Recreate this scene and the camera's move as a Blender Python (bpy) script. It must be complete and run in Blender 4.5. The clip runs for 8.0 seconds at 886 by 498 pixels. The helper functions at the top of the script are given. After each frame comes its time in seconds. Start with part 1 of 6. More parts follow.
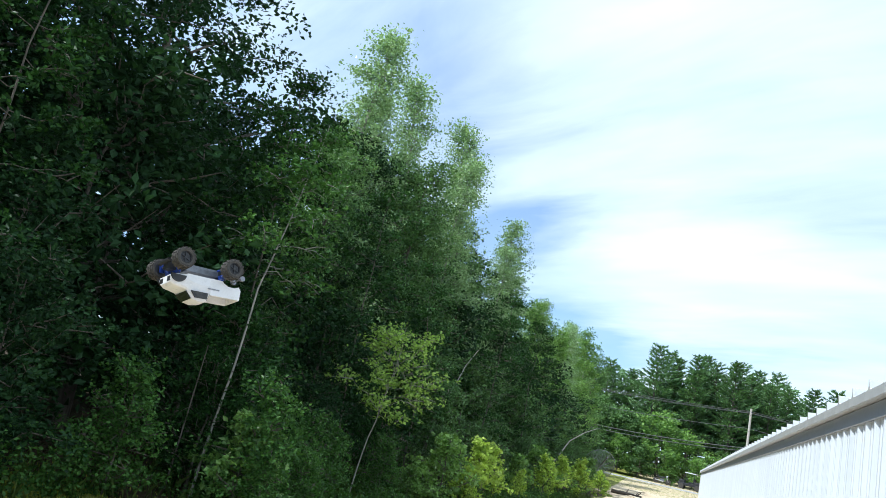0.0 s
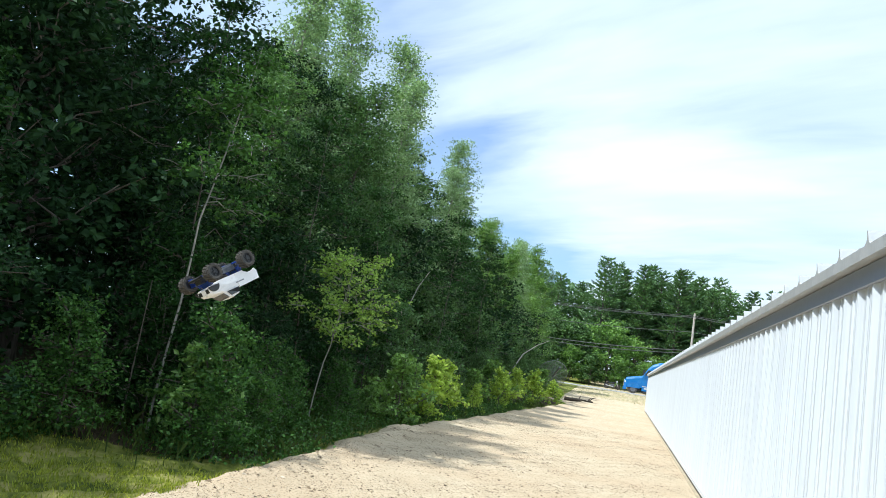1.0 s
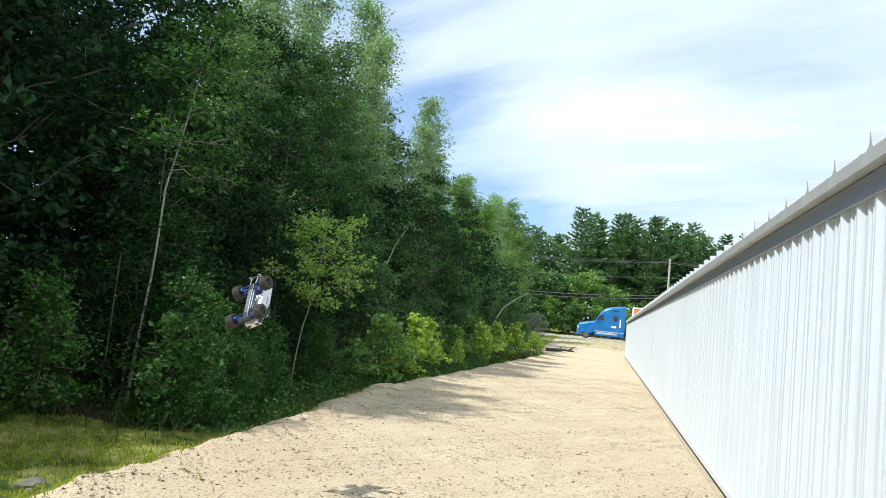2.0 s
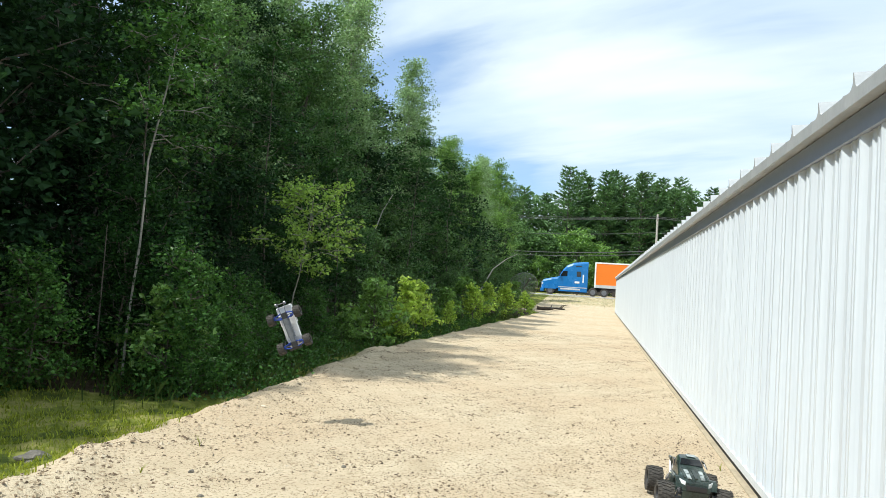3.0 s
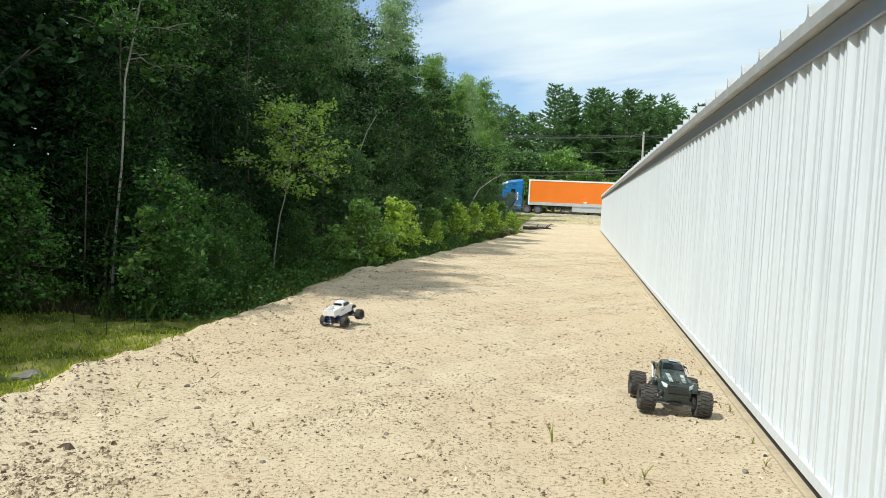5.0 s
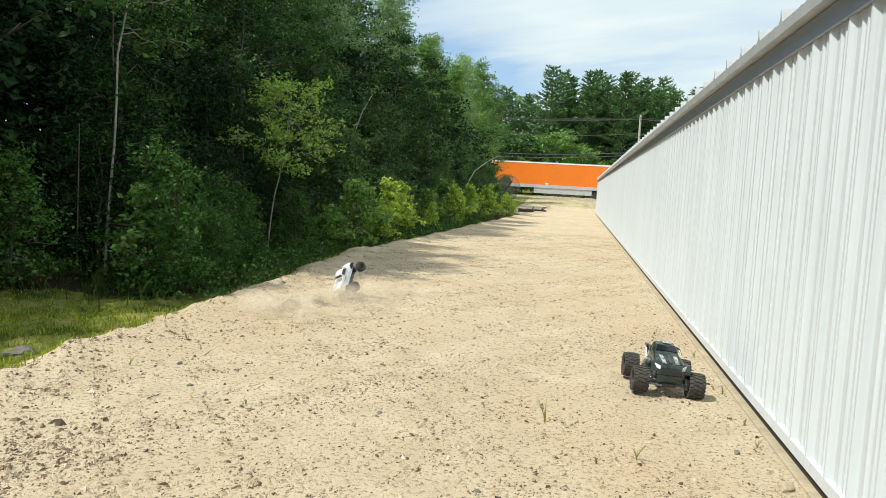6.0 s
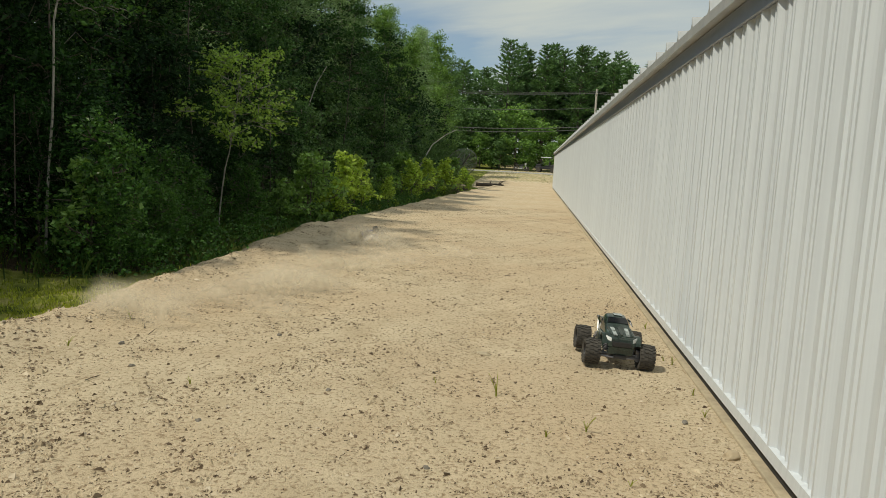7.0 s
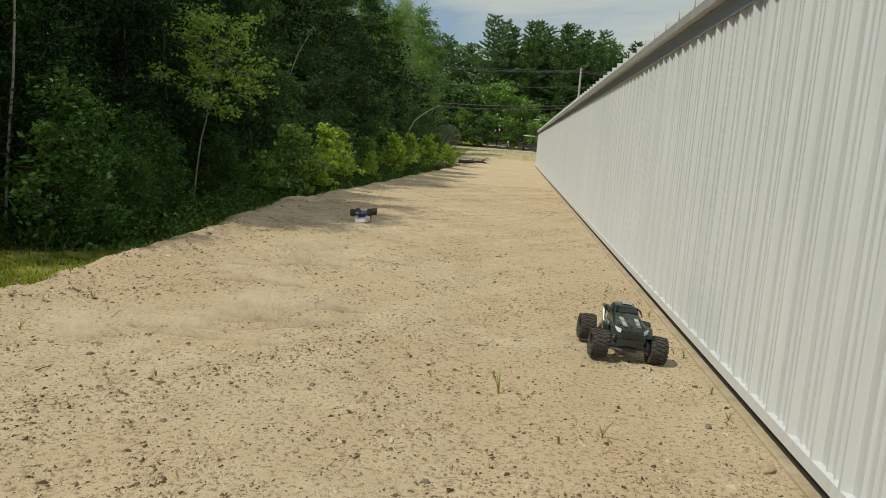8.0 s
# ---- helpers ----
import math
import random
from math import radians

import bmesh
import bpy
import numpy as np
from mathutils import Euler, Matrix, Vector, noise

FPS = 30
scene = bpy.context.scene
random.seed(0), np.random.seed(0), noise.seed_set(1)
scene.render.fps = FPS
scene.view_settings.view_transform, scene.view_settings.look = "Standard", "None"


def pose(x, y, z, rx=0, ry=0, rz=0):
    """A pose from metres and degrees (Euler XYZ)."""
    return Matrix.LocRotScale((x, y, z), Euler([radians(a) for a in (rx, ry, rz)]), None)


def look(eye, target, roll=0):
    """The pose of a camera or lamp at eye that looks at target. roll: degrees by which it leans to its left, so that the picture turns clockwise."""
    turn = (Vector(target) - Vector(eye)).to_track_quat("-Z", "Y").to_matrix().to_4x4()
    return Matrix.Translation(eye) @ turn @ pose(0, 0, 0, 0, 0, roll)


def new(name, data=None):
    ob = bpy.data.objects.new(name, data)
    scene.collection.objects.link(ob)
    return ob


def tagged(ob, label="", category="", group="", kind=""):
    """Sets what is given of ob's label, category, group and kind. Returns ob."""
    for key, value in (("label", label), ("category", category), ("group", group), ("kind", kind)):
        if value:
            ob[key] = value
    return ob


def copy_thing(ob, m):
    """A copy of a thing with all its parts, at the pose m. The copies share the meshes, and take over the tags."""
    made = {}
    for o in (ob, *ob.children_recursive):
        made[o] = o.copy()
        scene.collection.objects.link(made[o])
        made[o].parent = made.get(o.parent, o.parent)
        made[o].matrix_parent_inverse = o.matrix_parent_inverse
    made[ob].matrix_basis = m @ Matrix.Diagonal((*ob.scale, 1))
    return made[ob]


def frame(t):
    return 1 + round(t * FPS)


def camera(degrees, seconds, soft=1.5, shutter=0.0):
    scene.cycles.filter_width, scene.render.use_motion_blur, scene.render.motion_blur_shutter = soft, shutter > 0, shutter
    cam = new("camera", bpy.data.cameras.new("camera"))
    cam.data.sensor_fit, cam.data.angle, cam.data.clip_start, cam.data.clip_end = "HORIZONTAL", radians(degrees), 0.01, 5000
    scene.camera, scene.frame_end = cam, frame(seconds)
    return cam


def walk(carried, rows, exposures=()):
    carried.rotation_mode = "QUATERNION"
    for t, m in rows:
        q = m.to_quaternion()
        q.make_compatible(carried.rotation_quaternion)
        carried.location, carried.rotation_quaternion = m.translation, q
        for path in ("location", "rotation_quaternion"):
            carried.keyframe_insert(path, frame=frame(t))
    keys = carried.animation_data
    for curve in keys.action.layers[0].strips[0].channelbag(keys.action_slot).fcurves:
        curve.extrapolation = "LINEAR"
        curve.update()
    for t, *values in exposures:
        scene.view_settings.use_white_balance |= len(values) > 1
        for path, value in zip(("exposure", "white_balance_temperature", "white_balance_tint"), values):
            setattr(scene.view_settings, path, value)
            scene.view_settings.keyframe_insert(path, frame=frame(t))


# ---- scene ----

# ---- camera ----
cam = camera(62.9, 8.0, soft=0.7)
PATH = [
    (0, (-0.087, -0.104, 1.691), (-0.776, 1.715, 2.159), 12.9),
    (0.5, (-0.051, -0.066, 1.678), (-0.655, 1.804, 2.048), 11.1),
    (1, (-0.033, -0.041, 1.67), (-0.567, 1.865, 1.96), 9.1),
    (1.5, (-0.033, 0.008, 1.657), (-0.529, 1.932, 1.889), 7.7),
    (1.7, (-0.014, 0.028, 1.645), (-0.493, 1.957, 1.86), 6.9),
    (2.8, (0.008, 0.052, 1.613), (-0.426, 2.002, 1.721), 3.9),
    (3, (0.004, 0.041, 1.596), (-0.421, 1.993, 1.686), 3.6),
    (3.5, (0.006, 0.027, 1.587), (-0.405, 1.984, 1.617), 2.9),
    (4, (0.007, 0.031, 1.564), (-0.392, 1.991, 1.545), 2.5),
    (4.5, (0.002, 0.033, 1.548), (-0.384, 1.994, 1.473), 2.5),
    (4.7, (0.007, 0.02, 1.542), (-0.376, 1.981, 1.446), 2.5),
    (5.8, (-0.001, 0.049, 1.511), (-0.363, 2.01, 1.35), 3.1),
    (6, (0.003, 0.053, 1.513), (-0.357, 2.013, 1.341), 3.2),
    (6.2, (0.011, 0.071, 1.514), (-0.327, 2.032, 1.314), 3.2),
    (6.5, (0.024, 0.085, 1.506), (-0.277, 2.052, 1.299), 3.6),
    (6.8, (0.038, 0.117, 1.496), (-0.217, 2.087, 1.27), 4.2),
    (7, (0.049, 0.153, 1.501), (-0.194, 2.124, 1.266), 3.1),
    (7.2, (0.043, 0.198, 1.495), (-0.195, 2.168, 1.248), 3.5),
    (7.5, (0.014, 0.3, 1.483), (-0.209, 2.27, 1.222), 4.0),
    (7.8, (-0.081, 0.479, 1.455), (-0.271, 2.453, 1.193), 3.8),
    (8, (-0.133, 0.635, 1.454), (-0.314, 2.605, 1.16), 4.4),
]
walk(cam, [(t, look(eye, target, roll)) for t, eye, target, roll in PATH],
     exposures=[(0.0, 0.28, 5750, 6), (1.5, 0.20, 6050, 5), (3.0, 0.12, 6250, 4), (4.5, 0.0, 6400, 3), (6.0, -0.04, 6600, 3), (6.2, -0.25, 6900, 3), (6.5, -0.58, 7150, 3), (7.0, -0.72, 7300, 3), (8.0, -0.77, 7350, 3)])

# ---- world and sun ----
SUN_E, SUN_A = radians(54), math.atan2(-0.82, -0.57)      # elevation, bearing from +y
SUN_DIR = Vector((math.sin(SUN_A) * math.cos(SUN_E), math.cos(SUN_A) * math.cos(SUN_E), math.sin(SUN_E)))


class Nodes:
    """Small node-tree writer."""

    def __init__(self, tree):
        self.t = tree

    def n(self, kind, ins=None, **props):
        node = self.t.nodes.new("ShaderNode" + kind)
        for k, v in props.items():
            if k == "operation":
                node.operation = v
            elif k == "blend_type":
                node.blend_type = v
            elif k == "data_type":
                node.data_type = v
            elif k == "attribute_name":
                node.attribute_name = v
            elif k == "feature":
                node.feature = v
        for k, v in (ins or {}).items():
            if hasattr(v, "is_output"):
                self.t.links.new(v, node.inputs[k])
            else:
                node.inputs[k].default_value = v
        return node

    def ramp(self, fac, stops):
        node = self.t.nodes.new("ShaderNodeValToRGB")
        el = node.color_ramp.elements
        while len(el) < len(stops):
            el.new(0.5)
        for e, (p, c) in zip(el, stops):
            e.position = p
            e.color = (*c, 1) if len(c) == 3 else c
        self.t.links.new(fac, node.inputs[0])
        return node.outputs[0]

    def noise(self, vec, scale, detail=4, rough=0.55, dist=0.0):
        return self.n("TexNoise", {"Vector": vec, "Scale": scale, "Detail": detail, "Roughness": rough, "Distortion": dist}).outputs["Fac"]

    def mix(self, fac, a, b, blend="MIX"):
        node = self.t.nodes.new("ShaderNodeMix")
        node.data_type, node.blend_type = "RGBA", blend
        for k, v in ((0, fac), (6, a), (7, b)):
            if hasattr(v, "is_output"):
                self.t.links.new(v, node.inputs[k])
            else:
                node.inputs[k].default_value = (*v, 1) if isinstance(v, tuple) and len(v) == 3 else v
        return node.outputs[2]

    def math(self, op, a, b=0.0):
        node = self.t.nodes.new("ShaderNodeMath")
        node.operation = op
        for k, v in ((0, a), (1, b)):
            if hasattr(v, "is_output"):
                self.t.links.new(v, node.inputs[k])
            else:
                node.inputs[k].default_value = v
        return node.outputs[0]


def build_world():
    world = bpy.data.worlds.new("sky")
    scene.world = world
    world.use_nodes = True
    w = Nodes(world.node_tree)
    sky = w.t.nodes.new("ShaderNodeTexSky")
    sky.sky_type, sky.sun_disc = "NISHITA", False
    sky.sun_elevation, sky.sun_rotation = SUN_E, SUN_A
    sky.air_density, sky.dust_density = 1.0, 1.2
    geo = w.n("TexCoord").outputs["Generated"]
    sep = w.n("SeparateXYZ", {0: geo})
    z = w.math("ADD", w.math("MAXIMUM", sep.outputs[2], 0.0), 0.16)
    flat = w.n("CombineXYZ", {0: w.math("DIVIDE", sep.outputs[0], z), 1: w.math("DIVIDE", sep.outputs[1], z)}).outputs[0]
    swung = w.n("Mapping", {"Vector": flat, "Rotation": (0, 0, radians(24))}).outputs[0]
    bands = w.n("Mapping", {"Vector": swung, "Scale": (0.5, 1.35, 1), "Location": (0.7, 2.1, 0)}).outputs[0]
    big = w.noise(bands, 0.95, 5, 0.5, 0.35)
    fine = w.noise(bands, 3.2, 6, 0.6, 0.5)
    dens = w.math("ADD", w.math("MULTIPLY", big, 0.8), w.math("MULTIPLY", fine, 0.2))
    west = w.n("SeparateXYZ", {0: flat}).outputs[0]                        # the veil of cloud thins towards the west
    dens = w.math("ADD", dens, w.math("MINIMUM", w.math("MAXIMUM", w.math("MULTIPLY", w.math("ADD", west, 0.22), 0.34), -0.13), 0.04))
    cover = w.ramp(dens, [(0.32, (0.24, 0.24, 0.24)), (0.45, (0.76, 0.76, 0.76)), (0.56, (1, 1, 1))])
    skyc = w.n("VectorMath", {0: sky.outputs[0], 1: (0.115, 0.140, 0.175)}, operation="MULTIPLY").outputs[0]
    cloud = w.mix(w.ramp(w.noise(bands, 1.7, 4, 0.5), [(0.35, (0, 0, 0)), (0.65, (1, 1, 1))]), (0.74, 0.86, 0.98), (0.98, 1.04, 1.04))
    col = w.mix(cover, skyc, cloud)
    w.t.links.new(col, w.t.nodes["Background"].inputs[0])
    w.t.nodes["Background"].inputs[1].default_value = 1.0


build_world()
sun = new("sun", bpy.data.lights.new("sun", "SUN"))
sun.data.energy, sun.data.angle, sun.data.color = 4.75, radians(0.53), (1.0, 0.95, 0.875)
sun.matrix_world = look(SUN_DIR * 60, (0, 0, 0))


# ---- materials ----
def material(name, colour, rough=0.6, metal=0.0, var=0.12, scale=8.0, bump=0.0, bump_scale=60.0, spec=0.5, tint=None):
    """A surface with variation at two scales and a fine relief."""
    m = bpy.data.materials.new(name)
    m.use_nodes = True
    w = Nodes(m.node_tree)
    b = w.t.nodes["Principled BSDF"]
    co = w.n("TexCoord").outputs["Object"]
    a = w.noise(co, scale, 5)
    f = w.noise(co, scale * 9, 3)
    dark = tuple(c * (1 - 2 * var) for c in colour)
    light = tuple(min(1, c * (1 + 1.4 * var)) for c in (tint or colour))
    fac = w.math("ADD", w.math("MULTIPLY", a, 0.65), w.math("MULTIPLY", f, 0.35))
    w.t.links.new(w.ramp(fac, [(0.3, dark), (0.7, light)]), b.inputs["Base Color"])
    w.t.links.new(w.math("ADD", w.math("MULTIPLY", a, 0.25), rough - 0.12), b.inputs["Roughness"])
    b.inputs["Metallic"].default_value = metal
    b.inputs["Specular IOR Level"].default_value = spec
    if bump:
        bp = w.n("Bump", {"Strength": 0.6, "Distance": bump, "Height": w.noise(co, bump_scale, 4)})
        w.t.links.new(bp.outputs[0], b.inputs["Normal"])
    return m


def leaf_material(name, a, b_, back=0.4, rough=0.45, spec=0.35):
    """Leaves: each one its own shade, partly let through by light."""
    m = bpy.data.materials.new(name)
    m.use_nodes = True
    w = Nodes(m.node_tree)
    b = w.t.nodes["Principled BSDF"]
    isl = w.n("NewGeometry").outputs["Random Per Island"]
    obj = w.n("ObjectInfo").outputs["Random"]
    big = w.noise(w.n("TexCoord").outputs["Object"], 0.7, 3)
    fac = w.math("ADD", w.math("MULTIPLY", isl, 0.70), w.math("ADD", w.math("MULTIPLY", big, 0.38), w.math("MULTIPLY", obj, 0.15)))
    # random tone per leaf; the brightest stop also paints in sun sparkle
    col = w.ramp(fac, [(0.2, a), (0.75, b_), (0.98, tuple(min(1, c * 1.5) for c in b_))])
    w.t.links.new(col, b.inputs["Base Color"])
    b.inputs["Roughness"].default_value = rough
    b.inputs["Specular IOR Level"].default_value = spec
    tr = w.n("BsdfTranslucent", {"Color": w.mix(0.5, col, (b_[0] * 1.6, b_[1] * 1.7, b_[2] * 0.6))})
    mx = w.n("MixShader", {0: back, 1: b.outputs[0], 2: tr.outputs[0]})
    w.t.links.new(mx.outputs[0], w.t.nodes["Material Output"].inputs[0])
    return m


def ground_material():
    m = bpy.data.materials.new("ground_soil")
    m.use_nodes = True
    w = Nodes(m.node_tree)
    b = w.t.nodes["Principled BSDF"]
    co = w.n("TexCoord").outputs["Object"]
    big, mid, fine, grit = w.noise(co, 0.35, 4), w.noise(co, 2.6, 5), w.noise(co, 34, 5, 0.68), w.noise(co, 90, 3, 0.7)
    streak = w.noise(w.n("Mapping", {"Vector": co, "Scale": (2.2, 0.18, 1)}).outputs[0], 1.3, 4)
    sand = w.ramp(mid, [(0.3, (0.52, 0.418, 0.283)), (0.7, (0.685, 0.57, 0.407))])
    sand = w.mix(w.ramp(streak, [(0.35, (0, 0, 0)), (0.75, (0.7, 0.7, 0.7))]), sand, (0.685, 0.585, 0.425))
    sand = w.mix(w.ramp(big, [(0.42, (0, 0, 0)), (0.62, (0.8, 0.8, 0.8))]), sand, (0.585, 0.455, 0.308))
    sand = w.mix(w.ramp(fine, [(0.36, (0.9, 0.9, 0.9)), (0.485, (0, 0, 0))]), sand, (0.29, 0.205, 0.125))
    sand = w.mix(w.ramp(grit, [(0.28, (0.6, 0.6, 0.6)), (0.4, (0, 0, 0)), (0.68, (0, 0, 0)), (0.8, (0.35, 0.35, 0.35))]), sand, (0.33, 0.28, 0.23))
    moss = w.ramp(mid, [(0.36, (0.06, 0.085, 0.018)), (0.5, (0.19, 0.215, 0.040)), (0.64, (0.31, 0.29, 0.10))])
    litter = w.ramp(fine, [(0.3, (0.03, 0.025, 0.015)), (0.7, (0.10, 0.075, 0.045))])
    att = w.n("Attribute", attribute_name="cover").outputs["Fac"]
    rag = w.math("ADD", att, w.math("MULTIPLY", w.math("SUBTRACT", w.noise(co, 3.5, 6, 0.65), 0.5), 0.9))
    col = w.mix(w.ramp(rag, [(0.42, (0, 0, 0)), (0.58, (1, 1, 1))]), sand, moss)
    col = w.mix(w.ramp(rag, [(1.0, (0, 0, 0)), (1.0, (1, 1, 1))]), col, litter)
    wood = w.n("Attribute", attribute_name="wood").outputs["Fac"]
    col = w.mix(w.ramp(w.math("ADD", wood, w.math("MULTIPLY", w.math("SUBTRACT", mid, 0.5), 0.5)), [(0.4, (0, 0, 0)), (0.6, (1, 1, 1))]), col, litter)
    w.t.links.new(col, b.inputs["Base Color"])
    b.inputs["Roughness"].default_value = 0.95
    b.inputs["Specular IOR Level"].default_value = 0.15
    h = w.math("ADD", w.math("MULTIPLY", fine, 0.6), w.math("MULTIPLY", grit, 0.4))
    bp = w.n("Bump", {"Strength": 1.0, "Distance": 0.030, "Height": h})
    w.t.links.new(bp.outputs[0], b.inputs["Normal"])
    return m


def stone_material():
    m = bpy.data.materials.new("pebble")
    m.use_nodes = True
    w = Nodes(m.node_tree)
    b = w.t.nodes["Principled BSDF"]
    isl = w.n("NewGeometry").outputs["Random Per Island"]
    col = w.ramp(isl, [(0.0, (0.075, 0.050, 0.030)), (0.24, (0.16, 0.112, 0.07)), (0.46, (0.32, 0.25, 0.165)), (0.8, (0.53, 0.435, 0.30)), (1.0, (0.60, 0.51, 0.39))])
    w.t.links.new(col, b.inputs["Base Color"])
    b.inputs["Roughness"].default_value = 0.9
    return m


def bark_material(name, a, b_, marks=0.0):
    m = bpy.data.materials.new(name)
    m.use_nodes = True
    w = Nodes(m.node_tree)
    b = w.t.nodes["Principled BSDF"]
    co = w.n("TexCoord").outputs["Object"]
    st = w.noise(w.n("Mapping", {"Vector": co, "Scale": (9, 9, 1.6)}).outputs[0], 3.0, 5)
    col = w.ramp(st, [(0.3, a), (0.7, b_)])
    if marks:
        ring = w.noise(w.n("Mapping", {"Vector": co, "Scale": (3, 3, 22)}).outputs[0], 1.4, 3)
        col = w.mix(w.ramp(ring, [(0.60, (0, 0, 0)), (0.66, (marks, marks, marks))]), col, (0.05, 0.04, 0.035))
    w.t.links.new(col, b.inputs["Base Color"])
    b.inputs["Roughness"].default_value = 0.85
    bp = w.n("Bump", {"Strength": 0.5, "Distance": 0.02, "Height": st})
    w.t.links.new(bp.outputs[0], b.inputs["Normal"])
    return m


def sheet_material(name, clean, dusty):
    """White painted steel sheet; faint vertical streaks imitate the ribs' lit and shaded bands."""
    m = bpy.data.materials.new(name)
    m.use_nodes = True
    w = Nodes(m.node_tree)
    b = w.t.nodes["Principled BSDF"]
    co = w.n("TexCoord").outputs["Object"]
    rnd = w.n("ObjectInfo").outputs["Random"]
    shifted = w.n("VectorMath", {0: co, 1: w.n("CombineXYZ", {1: w.math("MULTIPLY", rnd, 40.0)}).outputs[0]}, operation="ADD").outputs[0]
    streak = w.noise(w.n("Mapping", {"Vector": shifted, "Scale": (1.0, 16.0, 0.22)}).outputs[0], 1.4, 5, 0.6)
    film = w.noise(shifted, 1.1, 4)
    fac = w.math("ADD", w.math("MULTIPLY", streak, 0.75), w.math("MULTIPLY", film, 0.25))
    # the greyer tone stands for shade between ribs, painted as random streaks
    w.t.links.new(w.ramp(fac, [(0.36, dusty), (0.60, clean)]), b.inputs["Base Color"])
    w.t.links.new(w.math("ADD", w.math("MULTIPLY", film, 0.25), 0.24), b.inputs["Roughness"])
    return m


def glass_material(name, colour):
    m = bpy.data.materials.new(name)
    m.use_nodes = True
    b = m.node_tree.nodes["Principled BSDF"]
    b.inputs["Base Color"].default_value = (*colour, 1)
    b.inputs["Roughness"].default_value = 0.06
    b.inputs["Specular IOR Level"].default_value = 0.8
    return m


M_GROUND, M_PEBBLE = ground_material(), stone_material()
M_ROAD = material("asphalt", (0.30, 0.295, 0.285), 0.9, var=0.15, scale=3, bump=0.004, bump_scale=80)
M_LINE = material("road_paint", (0.72, 0.71, 0.66), 0.8, var=0.1)
M_CONC = material("concrete", (0.46, 0.385, 0.27), 0.9, var=0.18, scale=3, bump=0.004)
M_WHITE = sheet_material("white_painted_steel", (0.635, 0.68, 0.72), (0.565, 0.605, 0.645))
M_TRIMW = material("white_trim", (0.84, 0.84, 0.83), 0.4, var=0.02, scale=2)
M_GALV = material("galvanised_roof", (0.55, 0.56, 0.56), 0.42, metal=0.35, var=0.08, scale=3)
M_FASCIA = material("blue_grey_trim", (0.24, 0.28, 0.36), 0.42, var=0.06, scale=2)
M_DARK = material("near_black", (0.035, 0.033, 0.03), 0.9, var=0.2)
M_BARK = bark_material("grey_bark", (0.06, 0.05, 0.04), (0.17, 0.145, 0.12))
M_BIRCH = bark_material("birch_bark", (0.17, 0.16, 0.14), (0.34, 0.32, 0.28), 0.8)
M_DEADWOOD = bark_material("dead_wood", (0.04, 0.03, 0.022), (0.13, 0.10, 0.075))
# Leaf green taken almost to black: the wood's shade is in the colour.
M_LEAF_D = leaf_material("leaf_shade", (0.006, 0.020, 0.008), (0.023, 0.058, 0.021), 0.20, 0.55, 0.12)
M_LEAF_M = leaf_material("leaf_mid", (0.018, 0.050, 0.017), (0.125, 0.225, 0.078), 0.30, 0.42, 0.3)
# V and U: leaf greens darkened in two steps to carry shade under trees.
M_LEAF_V = leaf_material("leaf_half_shade", (0.009, 0.034, 0.008), (0.072, 0.165, 0.034), 0.28, 0.45, 0.25)
M_LEAF_U = leaf_material("leaf_understorey_shade", (0.005, 0.019, 0.005), (0.027, 0.074, 0.016), 0.20, 0.5, 0.14)
# S: pale silvery range, with the sun's glint on leaves in the colour.
M_LEAF_S = leaf_material("leaf_silver_glint", (0.035, 0.082, 0.036), (0.27, 0.39, 0.20), 0.32, 0.30, 0.5)
# B, Y and P: fresh greens lightened further, so sunlight sits in the colour.
M_LEAF_B = leaf_material("leaf_sunlit", (0.028, 0.082, 0.020), (0.20, 0.335, 0.09), 0.40, 0.36, 0.45)
M_LEAF_Y = leaf_material("leaf_yellow_green_sunlit", (0.075, 0.15, 0.022), (0.42, 0.54, 0.11), 0.45)
M_LEAF_P = leaf_material("leaf_sapling_sunlit", (0.055, 0.13, 0.022), (0.32, 0.46, 0.11), 0.42)
M_NEEDLE = leaf_material("pine_needle", (0.034, 0.080, 0.034), (0.135, 0.24, 0.10), 0.24, 0.6)
M_GRASS = leaf_material("grass_blade", (0.07, 0.115, 0.018), (0.34, 0.37, 0.055), 0.4, 0.5)
M_GRASS_W = leaf_material("wild_grass", (0.025, 0.055, 0.012), (0.08, 0.12, 0.028), 0.3, 0.5, 0.2)
M_RUBBER = material("tyre_rubber", (0.045, 0.042, 0.04), 0.85, var=0.3, scale=30, bump=0.002, bump_scale=200, tint=(0.07, 0.063, 0.054))
M_BLACK = material("black_plastic", (0.022, 0.022, 0.024), 0.45, var=0.2, scale=30)
M_BLUE = material("blue_anodised", (0.03, 0.07, 0.33), 0.35, metal=0.5, var=0.12, scale=20)
M_GUN = material("grey_metal", (0.24, 0.24, 0.26), 0.38, metal=0.7, var=0.15, scale=20)
M_BODYW = material("white_shell", (0.78, 0.77, 0.77), 0.3, var=0.05, scale=12)
M_BODYK = material("black_green_shell", (0.010, 0.015, 0.014), 0.17, var=0.35, scale=9, tint=(0.040, 0.062, 0.055))
M_STRIPE = material("silver_flash", (0.16, 0.19, 0.19), 0.2, var=0.45, scale=22, tint=(0.34, 0.38, 0.38))
M_GLASSK = glass_material("dark_glass", (0.012, 0.014, 0.017))
M_PLATE = material("grey_chassis_plate", (0.16, 0.17, 0.19), 0.45, metal=0.5, var=0.25, scale=25)
M_TRAY = material("pale_yellow_plastic", (0.62, 0.60, 0.38), 0.5, var=0.1, scale=30)
